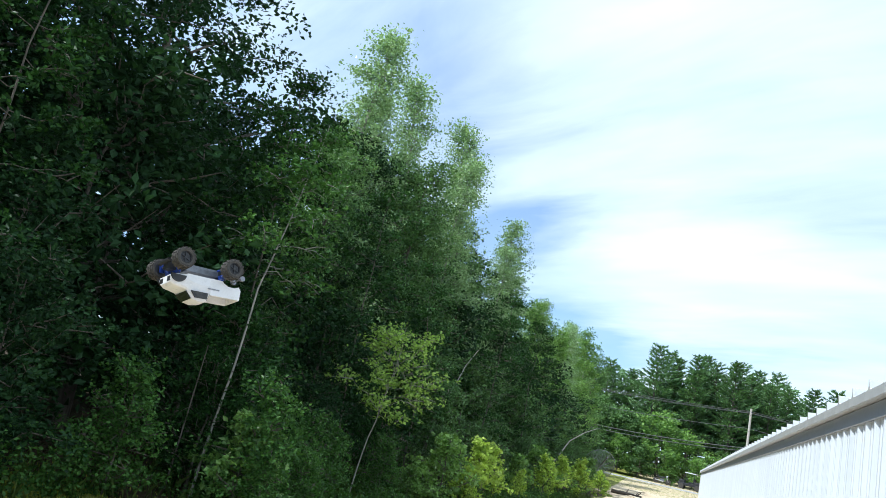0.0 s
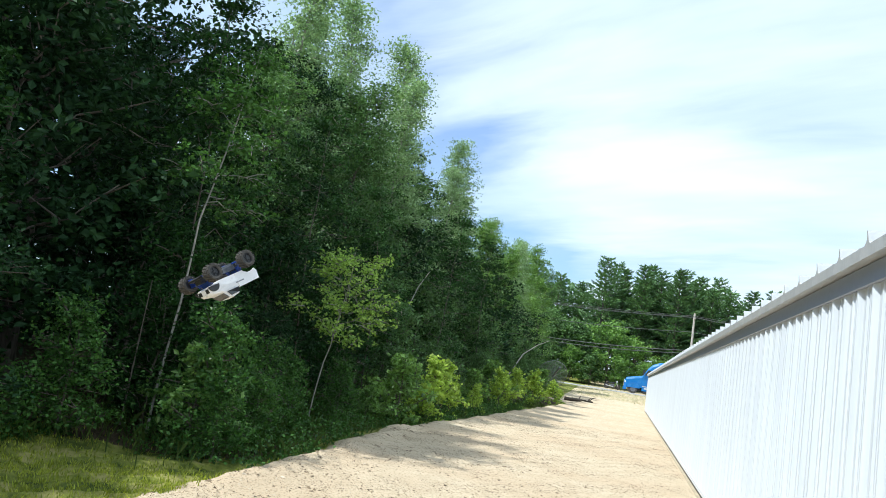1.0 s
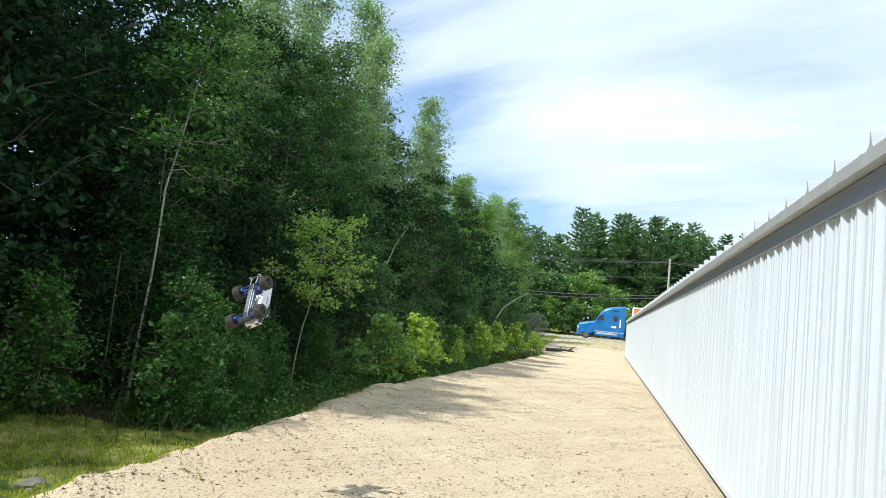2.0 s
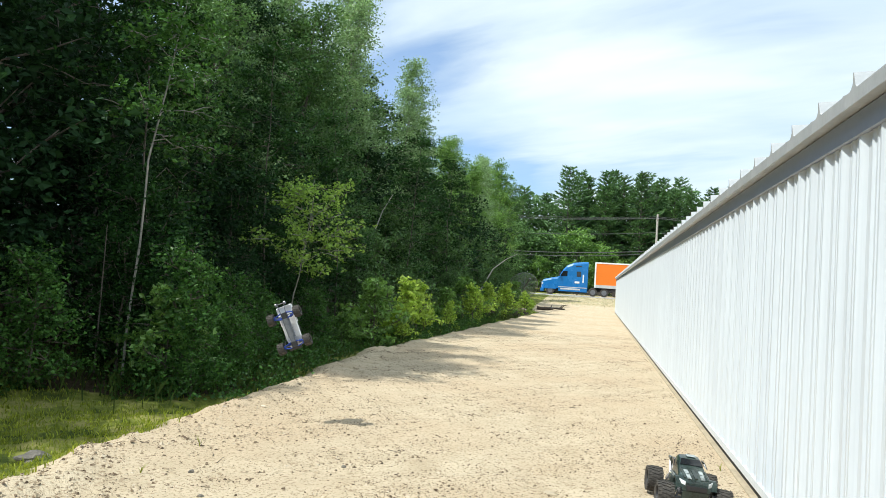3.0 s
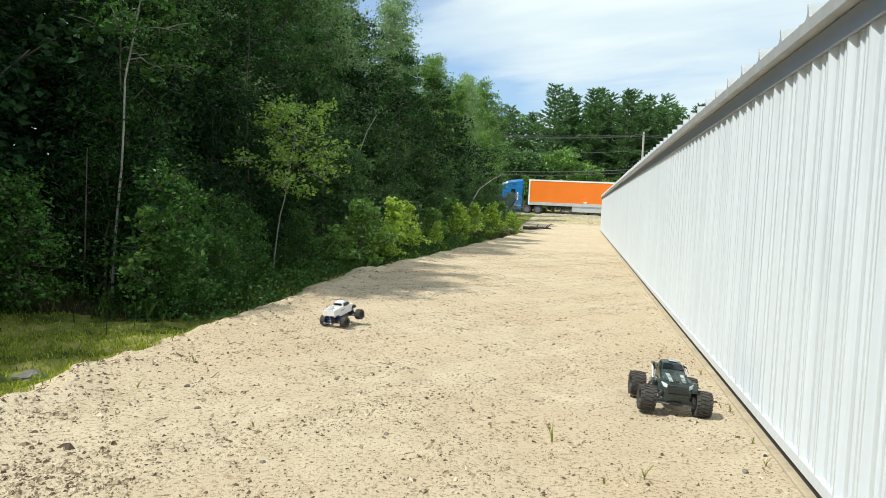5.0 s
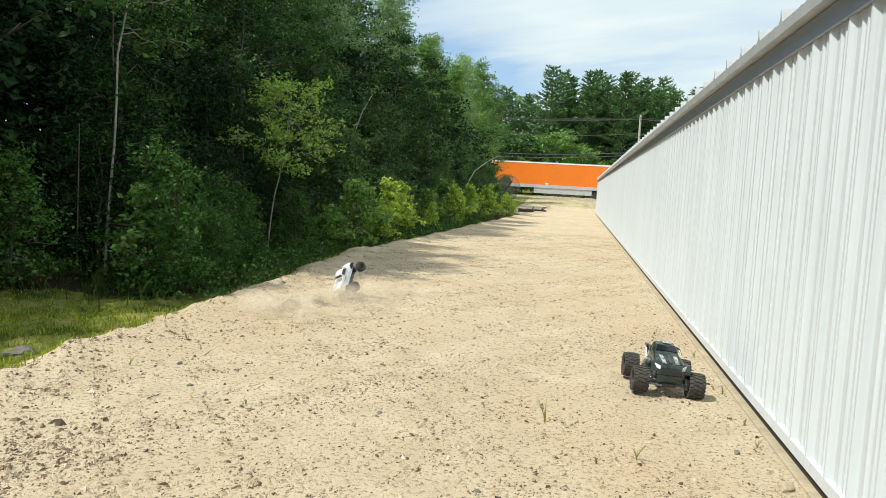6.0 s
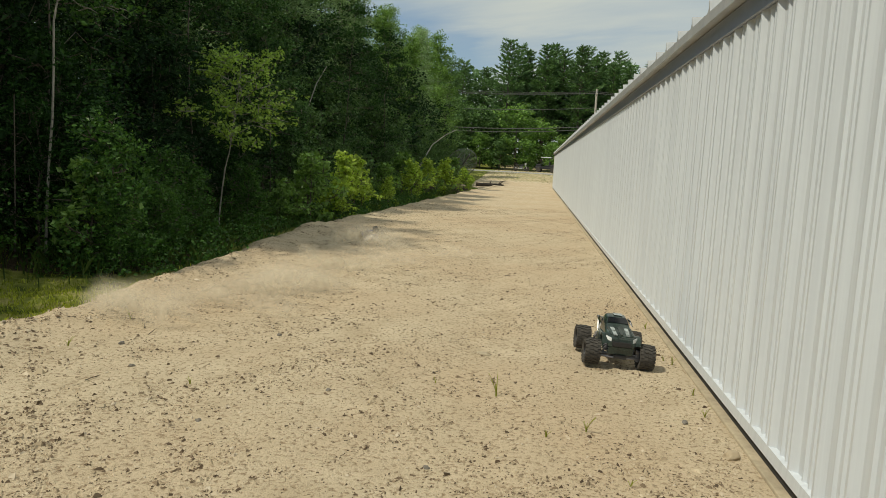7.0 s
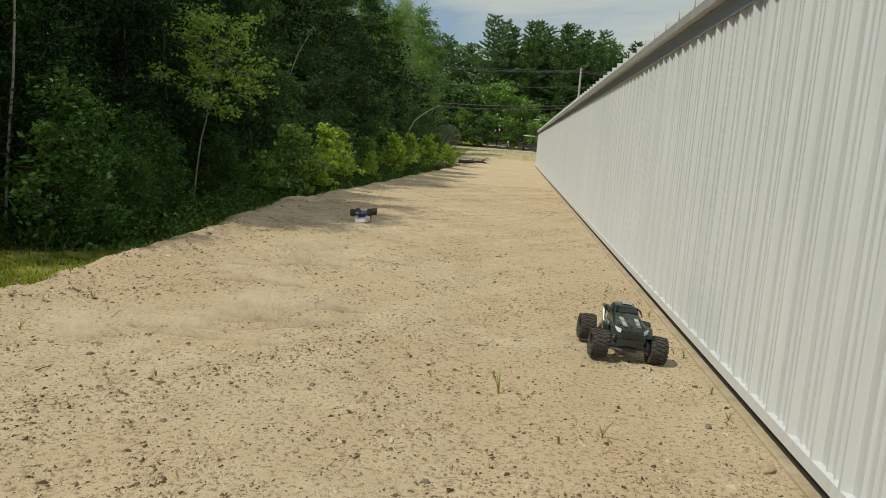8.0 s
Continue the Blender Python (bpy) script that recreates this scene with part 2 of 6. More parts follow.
M_LAMP = material("lamp_lens", (0.72, 0.75, 0.76), 0.15, var=0.1, scale=60)
M_CABBLUE = material("truck_blue", (0.018, 0.165, 0.45), 0.25, var=0.06, scale=1)
M_ORANGE = material("trailer_orange", (0.86, 0.20, 0.012), 0.42, var=0.04, scale=0.7)
M_ALU = material("bare_aluminium", (0.62, 0.62, 0.62), 0.38, metal=0.4, var=0.08, scale=2)
M_CHASSIS = material("chassis_black", (0.03, 0.03, 0.032), 0.7, var=0.2, scale=3)
M_WOODPOLE = bark_material("pole_wood", (0.32, 0.29, 0.25), (0.52, 0.48, 0.43))
M_WIRE = material("wire_black", (0.09, 0.09, 0.09), 0.6)
M_ROCK = material("grey_rock", (0.20, 0.18, 0.15), 0.9, var=0.25, scale=6, bump=0.01, bump_scale=14)
M_MESHWIRE = material("dish_mesh", (0.26, 0.29, 0.26), 0.55, metal=0.4, var=0.1)


# ---- mesh helpers ----
def part(name, bm, mat, parent=None, label="", smooth=False):
    """Link a bmesh as one mesh object under a thing or a part."""
    me = bpy.data.meshes.new(name)
    if smooth:
        for f in bm.faces:
            f.smooth = True
    bm.to_mesh(me)
    bm.free()
    me.materials.append(mat)
    ob = new(name, me)
    ob.parent = parent
    if label:
        ob["label"] = label
    return ob


def np_part(name, verts, faces, mat, parent=None, smooth=False):
    """Link arrays of corners and faces (one face size) as one mesh object."""
    me = bpy.data.meshes.new(name)
    verts, faces = np.asarray(verts, np.float32), np.asarray(faces, np.int32)
    k = faces.shape[1]
    me.vertices.add(len(verts))
    me.vertices.foreach_set("co", verts.ravel())
    me.loops.add(faces.size)
    me.loops.foreach_set("vertex_index", faces.ravel())
    me.polygons.add(len(faces))
    me.polygons.foreach_set("loop_start", np.arange(0, faces.size, k, dtype=np.int32))
    me.polygons.foreach_set("use_smooth", np.full(len(faces), smooth))
    me.update(calc_edges=True)
    me.materials.append(mat)
    ob = new(name, me)
    ob.parent = parent
    return ob


def thing(name, label, category, m=None, group="", kind=""):
    ob = new(name)
    ob.empty_display_size = 0.1
    if m is not None:
        ob.matrix_basis = m
    return tagged(ob, label, category, group, kind)


def add_box(bm, lo, hi, bevel=0.0):
    r = bmesh.ops.create_cube(bm, size=1.0)
    for v in r["verts"]:
        v.co = Vector([lo[k] + (v.co[k] + 0.5) * (hi[k] - lo[k]) for k in range(3)])
    if bevel:
        edges = list({e for v in r["verts"] for e in v.link_edges})
        bmesh.ops.bevel(bm, geom=edges, offset=bevel, segments=2, affect="EDGES", profile=0.6)
    return bm


def box_bm(lo, hi, bevel=0.0):
    return add_box(bmesh.new(), lo, hi, bevel)


def add_rod(bm, a, b, r0, r1=None, n=8):
    a, b = Vector(a), Vector(b)
    q = (b - a).to_track_quat("Z", "Y").to_matrix().to_4x4()
    bmesh.ops.create_cone(bm, cap_ends=True, segments=n, radius1=r0, radius2=r0 if r1 is None else r1,
                          depth=(b - a).length, matrix=Matrix.Translation((a + b) / 2) @ q)
    return bm


def rod_bm(a, b, r0, r1=None, n=8):
    return add_rod(bmesh.new(), a, b, r0, r1, n)


def lathe_bm(profile, n=24, axis="Y", cap=True):
    """Turn (radius, along) pairs round an axis."""
    bm = bmesh.new()
    rings = []
    for r, h in profile:
        ring = []
        for i in range(n):
            a = 2 * math.pi * i / n
            c, s = r * math.cos(a), r * math.sin(a)
            ring.append(bm.verts.new((c, h, s) if axis == "Y" else (c, s, h)))
        rings.append(ring)
    for p, q in zip(rings, rings[1:]):
        for i in range(n):
            bm.faces.new((p[i], p[(i + 1) % n], q[(i + 1) % n], q[i]))
    if cap:
        bm.faces.new(rings[0][::-1])
        bm.faces.new(rings[-1])
    bmesh.ops.recalc_face_normals(bm, faces=bm.faces)
    return bm


def loft_bm(sections, cap=True):
    """Join rings of equally many points."""
    bm = bmesh.new()
    rings = [[bm.verts.new(p) for p in s] for s in sections]
    n = len(rings[0])
    for p, q in zip(rings, rings[1:]):
        for i in range(n):
            bm.faces.new((p[i], p[(i + 1) % n], q[(i + 1) % n], q[i]))
    if cap:
        bm.faces.new(rings[0][::-1])
        bm.faces.new(rings[-1])
    bmesh.ops.recalc_face_normals(bm, faces=bm.faces)
    return bm


def shell_ring(x, wb, wt, zb, zt, r=0.25):
    """A body's cross-section at x: bottom and top half-widths and heights, rounded above."""
    h = zt - zb
    return [(x, -wb * 0.96, zb), (x, -wb, zb + h * 0.35), (x, -(wb + wt) / 2 * 1.01, zb + h * (1 - 1.6 * r) if r < 0.5 else zb + h * 0.5), (x, -wt, zt - h * r * 0.55),
            (x, -wt * 0.86, zt - h * r * 0.08), (x, -wt * 0.4, zt), (x, wt * 0.4, zt), (x, wt * 0.86, zt - h * r * 0.08), (x, wt, zt - h * r * 0.55),
            (x, (wb + wt) / 2 * 1.01, zb + h * (1 - 1.6 * r) if r < 0.5 else zb + h * 0.5), (x, wb, zb + h * 0.35), (x, wb * 0.96, zb)]


def tube_np(pts, radii, n=7):
    """A tapered tube along points, as arrays."""
    pts = np.asarray(pts, float)
    t = np.gradient(pts, axis=0)
    t /= np.linalg.norm(t, axis=1)[:, None] + 1e-9
    ref = np.where(np.abs(t[:, 2:3]) > 0.9, np.array([[1.0, 0, 0]]), np.array([[0, 0, 1.0]]))
    u = np.cross(t, ref)
    u /= np.linalg.norm(u, axis=1)[:, None] + 1e-9
    v = np.cross(t, u)
    a = np.arange(n) * 2 * np.pi / n
    ring = u[:, None, :] * np.cos(a)[None, :, None] + v[:, None, :] * np.sin(a)[None, :, None]
    verts = (pts[:, None, :] + ring * np.asarray(radii)[:, None, None]).reshape(-1, 3)
    k = len(pts)
    i, j = np.meshgrid(np.arange(k - 1), np.arange(n), indexing="ij")
    j2 = (j + 1) % n
    faces = np.stack([i * n + j, i * n + j2, (i + 1) * n + j2, (i + 1) * n + j], -1).reshape(-1, 4)
    return verts, faces


def join_np(items):
    vs, fs, o = [], [], 0
    for v, f in items:
        vs.append(v)
        fs.append(f + o)
        o += len(v)
    return np.concatenate(vs), np.concatenate(fs)


def unit(a):
    return a / (np.linalg.norm(a, axis=-1, keepdims=True) + 1e-9)


def leaves_np(c, size, rng, wide=0.62, droop=0.25, flat=0.5):
    """One pointed leaf (a folded four-cornered blade) at each centre."""
    n = len(c)
    d = unit(rng.normal(size=(n, 3)) * np.array([1, 1, 0.6]) - np.array([0, 0, droop]))
    nor = unit(rng.normal(size=(n, 3)) + np.array([0, 0, flat * 2]))
    w = unit(np.cross(d, nor))
    s = size * rng.uniform(0.65, 1.3, (n, 1))
    fold = np.cross(w, d) * s * 0.12
    v = np.stack([c - d * s * 0.5, c + w * s * wide * 0.5 + fold, c + d * s * 0.5, c - w * s * wide * 0.5 + fold], 1).reshape(-1, 3)
    return v, np.arange(4 * n).reshape(-1, 4)


# ---- ground ----
EDGE_Y = [-60, -10, 4, 6, 10, 15, 22, 36, 60, 68, 90]
EDGE_X = [-3.4, -3.5, -3.72, -3.88, -4.05, -4.55, -4.15, -3.75, -2.9, -2.6, -2.6]


def smooth(a, b, t):
    t = np.clip((t - a) / (b - a), 0, 1)
    return t * t * (3 - 2 * t)


def wave(x, y, f, s):
    """Cheap smooth unevenness from a few sines."""
    return (np.sin(x * f * 1.3 + s) * np.cos(y * f * 0.9 + 2.1 * s) + 0.6 * np.sin(x * f * 2.7 - y * f * 2.1 + 3.3 * s)
            + 0.35 * np.sin(x * f * 5.3 + y * f * 4.1 + 0.7 * s)) / 1.95


def height(x, y):
    x, y = np.asarray(x, float), np.asarray(y, float)
    d = np.interp(y, EDGE_Y, EDGE_X) + 0.14 * wave(y, y * 0.3, 1.9, 0.4) - x       # metres left of the lane's edge
    lip = 0.085 * np.exp(-((d - 0.05) / 0.30) ** 2) * (0.6 + 0.6 * wave(x, y, 2.4, 1.0)) * (1 + 0.5 * wave(x, y, 9.0, 2.0))
    bank = -0.17 * smooth(0.0, 0.8, d) + 0.30 * smooth(1.8, 5.0, d) + 0.6 * smooth(6, 30, d)
    bank = bank * (1 - smooth(58, 66, y))
    rut = -0.022 * np.exp(-((x + 0.2 + 0.02 * y) / 0.30) ** 2) - 0.02 * np.exp(-((x + 1.9 + 0.02 * y) / 0.32) ** 2)
    near = 1 - smooth(40, 80, y)
    rough = 0.012 * wave(x, y, 4.5, 2.0) + 0.006 * wave(x, y, 13, 5.0)
    on = smooth(-0.2, 0.6, d)
    rough = rough * (1 + 3.0 * on) * (1 - smooth(0.75, 1.2, x) * 0.8)
    far = 0.85 * smooth(60, 83, y) + 0.16 * smooth(92.0, 93.0, y) + 3.0 * smooth(95, 150, y)
    return (lip + bank + rut + rough) * near + far


def build_ground():
    xs = np.concatenate([[-1500, -500, -160, -70, -40, -26, -18, -14, -11.5], np.arange(-9.6, 1.62, 0.085), [2.5, 5, 9, 13, 25, 60, 160, 500, 1500]])
    ys = np.concatenate([[-1500, -300, -60, -20, -8, -3, 0, 1.2], np.arange(1.8, 17, 0.085), np.arange(17, 34, 0.25), np.arange(34, 96, 1.0), [100, 110, 125, 150, 200, 300, 600, 1800]])
    gx, gy = np.meshgrid(xs, ys, indexing="ij")
    gz = height(gx, gy)
    verts = np.stack([gx, gy, gz], -1).reshape(-1, 3)
    a, b = len(xs), len(ys)
    i, j = np.meshgrid(np.arange(a - 1), np.arange(b - 1), indexing="ij")
    faces = np.stack([i * b + j, (i + 1) * b + j, (i + 1) * b + j + 1, i * b + j + 1], -1).reshape(-1, 4)
    ob = np_part("ground", verts, faces, M_GROUND, smooth=True)
    d = (np.interp(gy, EDGE_Y, EDGE_X) - gx).ravel()
    yy = gy.ravel()
    cover = smooth(0.15, 0.75, d - 2.2 * smooth(50, 56, gy.ravel()))
    cover = np.maximum(cover, smooth(60, 70, yy) * 0.47)
    cover = np.maximum(cover, smooth(12, 20, gx.ravel()))
    wood = smooth(3.0 - 2.4 * smooth(7.4, 9.5, yy), 4.0 - 2.6 * smooth(7.4, 9.5, yy), d) * (1 - smooth(46, 55, yy))
    for name, val in (("cover", cover), ("wood", wood)):
        at = ob.data.attributes.new(name, "FLOAT", "POINT")
        at.data.foreach_set("value", val.astype(np.float32))
    return tagged(ob, "pale tan gravel yard with a grassy bank and forest floor", "ground", kind="structure")


build_ground()


def build_road():
    rng = np.random.default_rng(5)
    xs = np.arange(-140, 141, 4.0)
    ys = np.array([84.2, 84.6, 88, 91.4, 91.8])
    zs = np.array([0.80, 0.905, 0.96, 0.905, 0.80])
    v = np.array([(x, y, z) for x in xs for y, z in zip(ys, zs)])
    i, j = np.meshgrid(np.arange(len(xs) - 1), np.arange(4), indexing="ij")
    f = np.stack([i * 5 + j, (i + 1) * 5 + j, (i + 1) * 5 + j + 1, i * 5 + j + 1], -1).reshape(-1, 4)
    road = tagged(np_part("road", v, f, M_ROAD, smooth=True), "grey sun-bleached asphalt road beyond the yard", "road", kind="structure")
    for y in (84.9, 91.1):
        part("edge_line", box_bm((-140, y - 0.06, 0.905), (140, y + 0.06, 0.925)), M_LINE, road)
    return road


build_road()


def scatter_pebbles():
    rng = np.random.default_rng(11)
    n = 270000
    y = 2.4 + 25 * rng.random(n) ** 1.85
    y[:n // 8] = 3.4 - 7.5 * rng.random(n // 8) ** 1.4
    x = rng.uniform(-4.6, 1.25, n)
    keep = x > np.interp(y, EDGE_Y, EDGE_X) - 0.25
    patch = wave(x, y, 1.5, 7.0) + 0.8 * wave(x, y, 4.0, 3.0) + 0.7 * wave(x, y, 11.0, 1.0)
    keep &= rng.random(n) < np.clip(0.40 + 0.62 * patch, 0.09, 1)
    x, y = x[keep], y[keep]
    n = len(x)
    s = 0.0025 + 0.0040 * rng.random(n) ** 1.3 + 0.010 * rng.random(n) ** 14
    big = (np.interp(y, EDGE_Y, EDGE_X) + 0.8 > x) & (rng.random(n) < 0.12)
    s[big] *= 1.7
    s *= 1.12 + 0.12 * (1 - smooth(-2.6, -0.6, x))
    base = np.array([[1, 0.6, 0], [-0.9, 0.8, 0], [-1, -0.7, 0], [0.9, -0.8, 0], [0.42, 0.1, 0.85], [-0.42, -0.1, 0.85]], float)
    tri = np.array([[0, 1, 5], [0, 5, 4], [1, 2, 5], [2, 3, 4], [2, 4, 5], [3, 0, 4]])
    j = rng.uniform(0.6, 1.35, (n, 6, 1)) * base[None] + rng.normal(0, 0.14, (n, 6, 3))
    a = rng.uniform(0, 2 * np.pi, n)
    ca, sa = np.cos(a)[:, None], np.sin(a)[:, None]
    sx, sy, sz = rng.uniform(0.8, 1.5, (n, 1)), rng.uniform(0.7, 1.1, (n, 1)), rng.uniform(0.7, 1.15, (n, 1))
    px, py, pz = j[..., 0] * sx, j[..., 1] * sy, j[..., 2] * sz
    v = np.stack([px * ca - py * sa, px * sa + py * ca, pz], -1) * s[:, None, None]
    v += np.stack([x, y, height(x, y) - s * 0.10], -1)[:, None, :]
    f = (tri[None] + (np.arange(n) * 6)[:, None, None]).reshape(-1, 3)
    ob = np_part("gravel_stones", v.reshape(-1, 3), f, M_PEBBLE)
    tagged(ob, "loose tan and brown pebbles strewn over the yard", "gravel", kind="stuff")


scatter_pebbles()


# ---- the long white building ----
WALL_X, EAVE_X, EAVE_Z, Y0, Y1 = 1.36, 1.235, 2.72, -8.0, 58.5
BACK_X = 10.5


def panel_mesh():
    """A ribbed steel sheet, 0.915 m wide: three tall ribs and low swages between."""
    prof = []
    for k in range(3):
        o = k * 0.305
        prof += [(o, 0), (o + 0.016, 0.0), (o + 0.058, 0.030), (o + 0.078, 0.030), (o + 0.086, 0.0), (o + 0.140, 0.0), (o + 0.152, 0.013),
                 (o + 0.166, 0.013), (o + 0.172, 0.0), (o + 0.216, 0.0), (o + 0.228, 0.013), (o + 0.242, 0.013), (o + 0.248, 0.0)]
    prof.append((0.915, 0.0))
    bm = bmesh.new()
    lo = [bm.verts.new((-d, y, 0.0)) for y, d in prof]
    hi = [bm.verts.new((-d, y, 2.56)) for y, d in prof]
    bl, bh = bm.verts.new((0.012, 0, 0)), bm.verts.new((0.012, 0, 2.56))
    cl, ch = bm.verts.new((0.012, 0.915, 0)), bm.verts.new((0.012, 0.915, 2.56))
    for i in range(len(prof) - 1):
        bm.faces.new((lo[i], hi[i], hi[i + 1], lo[i + 1]))
    bm.faces.new((bl, cl, ch, bh))
    bm.faces.new((bl, bh, hi[0], lo[0]))
    bm.faces.new((cl, lo[-1], hi[-1], ch))
    bm.faces.new(hi[::-1] + [bh, ch])
    bm.faces.new(lo + [cl, bl])
    me = bpy.data.meshes.new("wall_panel")
    bm.to_mesh(me)
    bm.free()
    me.materials.append(M_WHITE)
    return me


def roof_mesh(length):
    """A roof sheet 0.61 m wide with a tall seam along one side, its eave end at the origin, running along +x."""
    h = 0.085
    prof = [(0.0, 0.0), (0.050, 0.006), (0.075, 0.0), (0.45, 0.0), (0.466, 0.014), (0.480, h * 0.8), (0.486, h), (0.497, h), (0.503, 0.034), (0.530, 0.012), (0.556, 0.0), (0.61, 0.0)]
    bm = bmesh.new()
    a = [bm.verts.new((0, y, z)) for y, z in prof]
    b = [bm.verts.new((length, y, z)) for y, z in prof]
    c = [bm.verts.new((0, 0, -0.073)), bm.verts.new((0, 0.61, -0.073))]
    d = [bm.verts.new((length, 0, -0.073)), bm.verts.new((length, 0.61, -0.073))]
    for i in range(len(prof) - 1):
        bm.faces.new((a[i], a[i + 1], b[i + 1], b[i]))
    bm.faces.new(a[::-1] + [c[0], c[1]])
    bm.faces.new((c[0], d[0], d[1], c[1]))
    bmesh.ops.recalc_face_normals(bm, faces=bm.faces)
    me = bpy.data.meshes.new("roof_panel")
    bm.to_mesh(me)
    bm.free()
    me.materials.append(M_GALV)
    return me


def build_building():
    b = thing("storage_building", "long low white ribbed-metal storage building with grey eave", "building")
    part("slab", box_bm((WALL_X - 0.07, Y0, -0.35), (BACK_X, Y1, 0.018), 0.008), M_CONC, b, "weathered concrete foundation edge")
    wall = part("wall", box_bm((WALL_X + 0.014, Y0, 0.055), (WALL_X + 0.18, Y1, EAVE_Z - 0.05)), M_DARK, b)
    part("back_wall", box_bm((BACK_X - 0.18, Y0, 0.055), (BACK_X, Y1, EAVE_Z)), M_WHITE, b)
    for y in (Y0, Y1 - 0.15):
        bm = bmesh.new()
        pts = [(WALL_X + 0.18, 0.055), (BACK_X - 0.18, 0.055), (BACK_X - 0.18, EAVE_Z), ((WALL_X + BACK_X) / 2, EAVE_Z + 0.36), (WALL_X + 0.18, EAVE_Z)]
        lo = [bm.verts.new((x, y, z)) for x, z in pts]
        hi = [bm.verts.new((x, y + 0.15, z)) for x, z in pts]
        bm.faces.new(lo)
        bm.faces.new(hi[::-1])
        for i in range(5):
            bm.faces.new((lo[i], hi[i], hi[(i + 1) % 5], lo[(i + 1) % 5]))
        bmesh.ops.recalc_face_normals(bm, faces=bm.faces)
        part("gable_wall", bm, M_WHITE, b)
    # base strip, dark strip for the shade under it, eave trim and soffit, corner trim
    strip = [(WALL_X + 0.0135, 0.150), (WALL_X - 0.031, 0.138), (WALL_X - 0.036, 0.077), (WALL_X - 0.030, 0.074), (WALL_X + 0.0135, 0.074)]
    part("base_trim", loft_bm([[(x, y, z) for x, z in strip] for y in (Y0, Y1)]), M_WHITE, b, "white bent-steel base strip")
    # Solid near-black strip: shade below the base trim, put in as colour.
    part("sill_gap", box_bm((WALL_X - 0.012, Y0, 0.016), (WALL_X + 0.0130, Y1, 0.0735)), M_DARK, b)
    sec = [(WALL_X - 0.046, EAVE_Z - 0.075), (WALL_X - 0.044, EAVE_Z - 0.200), (WALL_X - 0.034, EAVE_Z - 0.206), (WALL_X + 0.012, EAVE_Z - 0.19), (WALL_X + 0.012, EAVE_Z - 0.075)]
    part("eave_trim", loft_bm([[(x, y, z) for x, z in sec] for y in (Y0, Y1 + 0.02)]), M_FASCIA, b, "blue-grey bent-steel eave trim")
    part("corner_trim", box_bm((WALL_X - 0.045, Y1 - 0.02, 0.17), (WALL_X + 0.10, Y1 + 0.012, EAVE_Z - 0.2), 0.006), M_TRIMW, b)
    me = panel_mesh()
    for k in range(int((Y1 - Y0) / 0.915)):
        p = new("wall_panel", me)
        p.parent = wall
        p.location = (WALL_X, Y0 + k * 0.915, 0.100)
    half = (BACK_X + 0.14 - EAVE_X) / 2
    rise = 0.36
    slope = math.atan2(rise, half)
    me = roof_mesh(half / math.cos(slope) + 0.002)
    roof = part("roof", box_bm((EAVE_X + half - 0.12, Y0, EAVE_Z + rise - 0.01), (EAVE_X + half + 0.12, Y1, EAVE_Z + rise + 0.02)), M_GALV, b, "galvanised standing-seam roof")
    for k in range(int((Y1 - Y0) / 0.61)):
        for side in (0, 1):
            p = new("roof_panel", me)
            p.parent = roof
            y = Y0 + k * 0.61
            if side == 0:
                p.matrix_basis = pose(EAVE_X, y, EAVE_Z, 0, -math.degrees(slope), 0)
            else:
                p.matrix_basis = pose(BACK_X + 0.14, y + 0.61, EAVE_Z, 0, -math.degrees(slope), 180)
    return b


build_building()


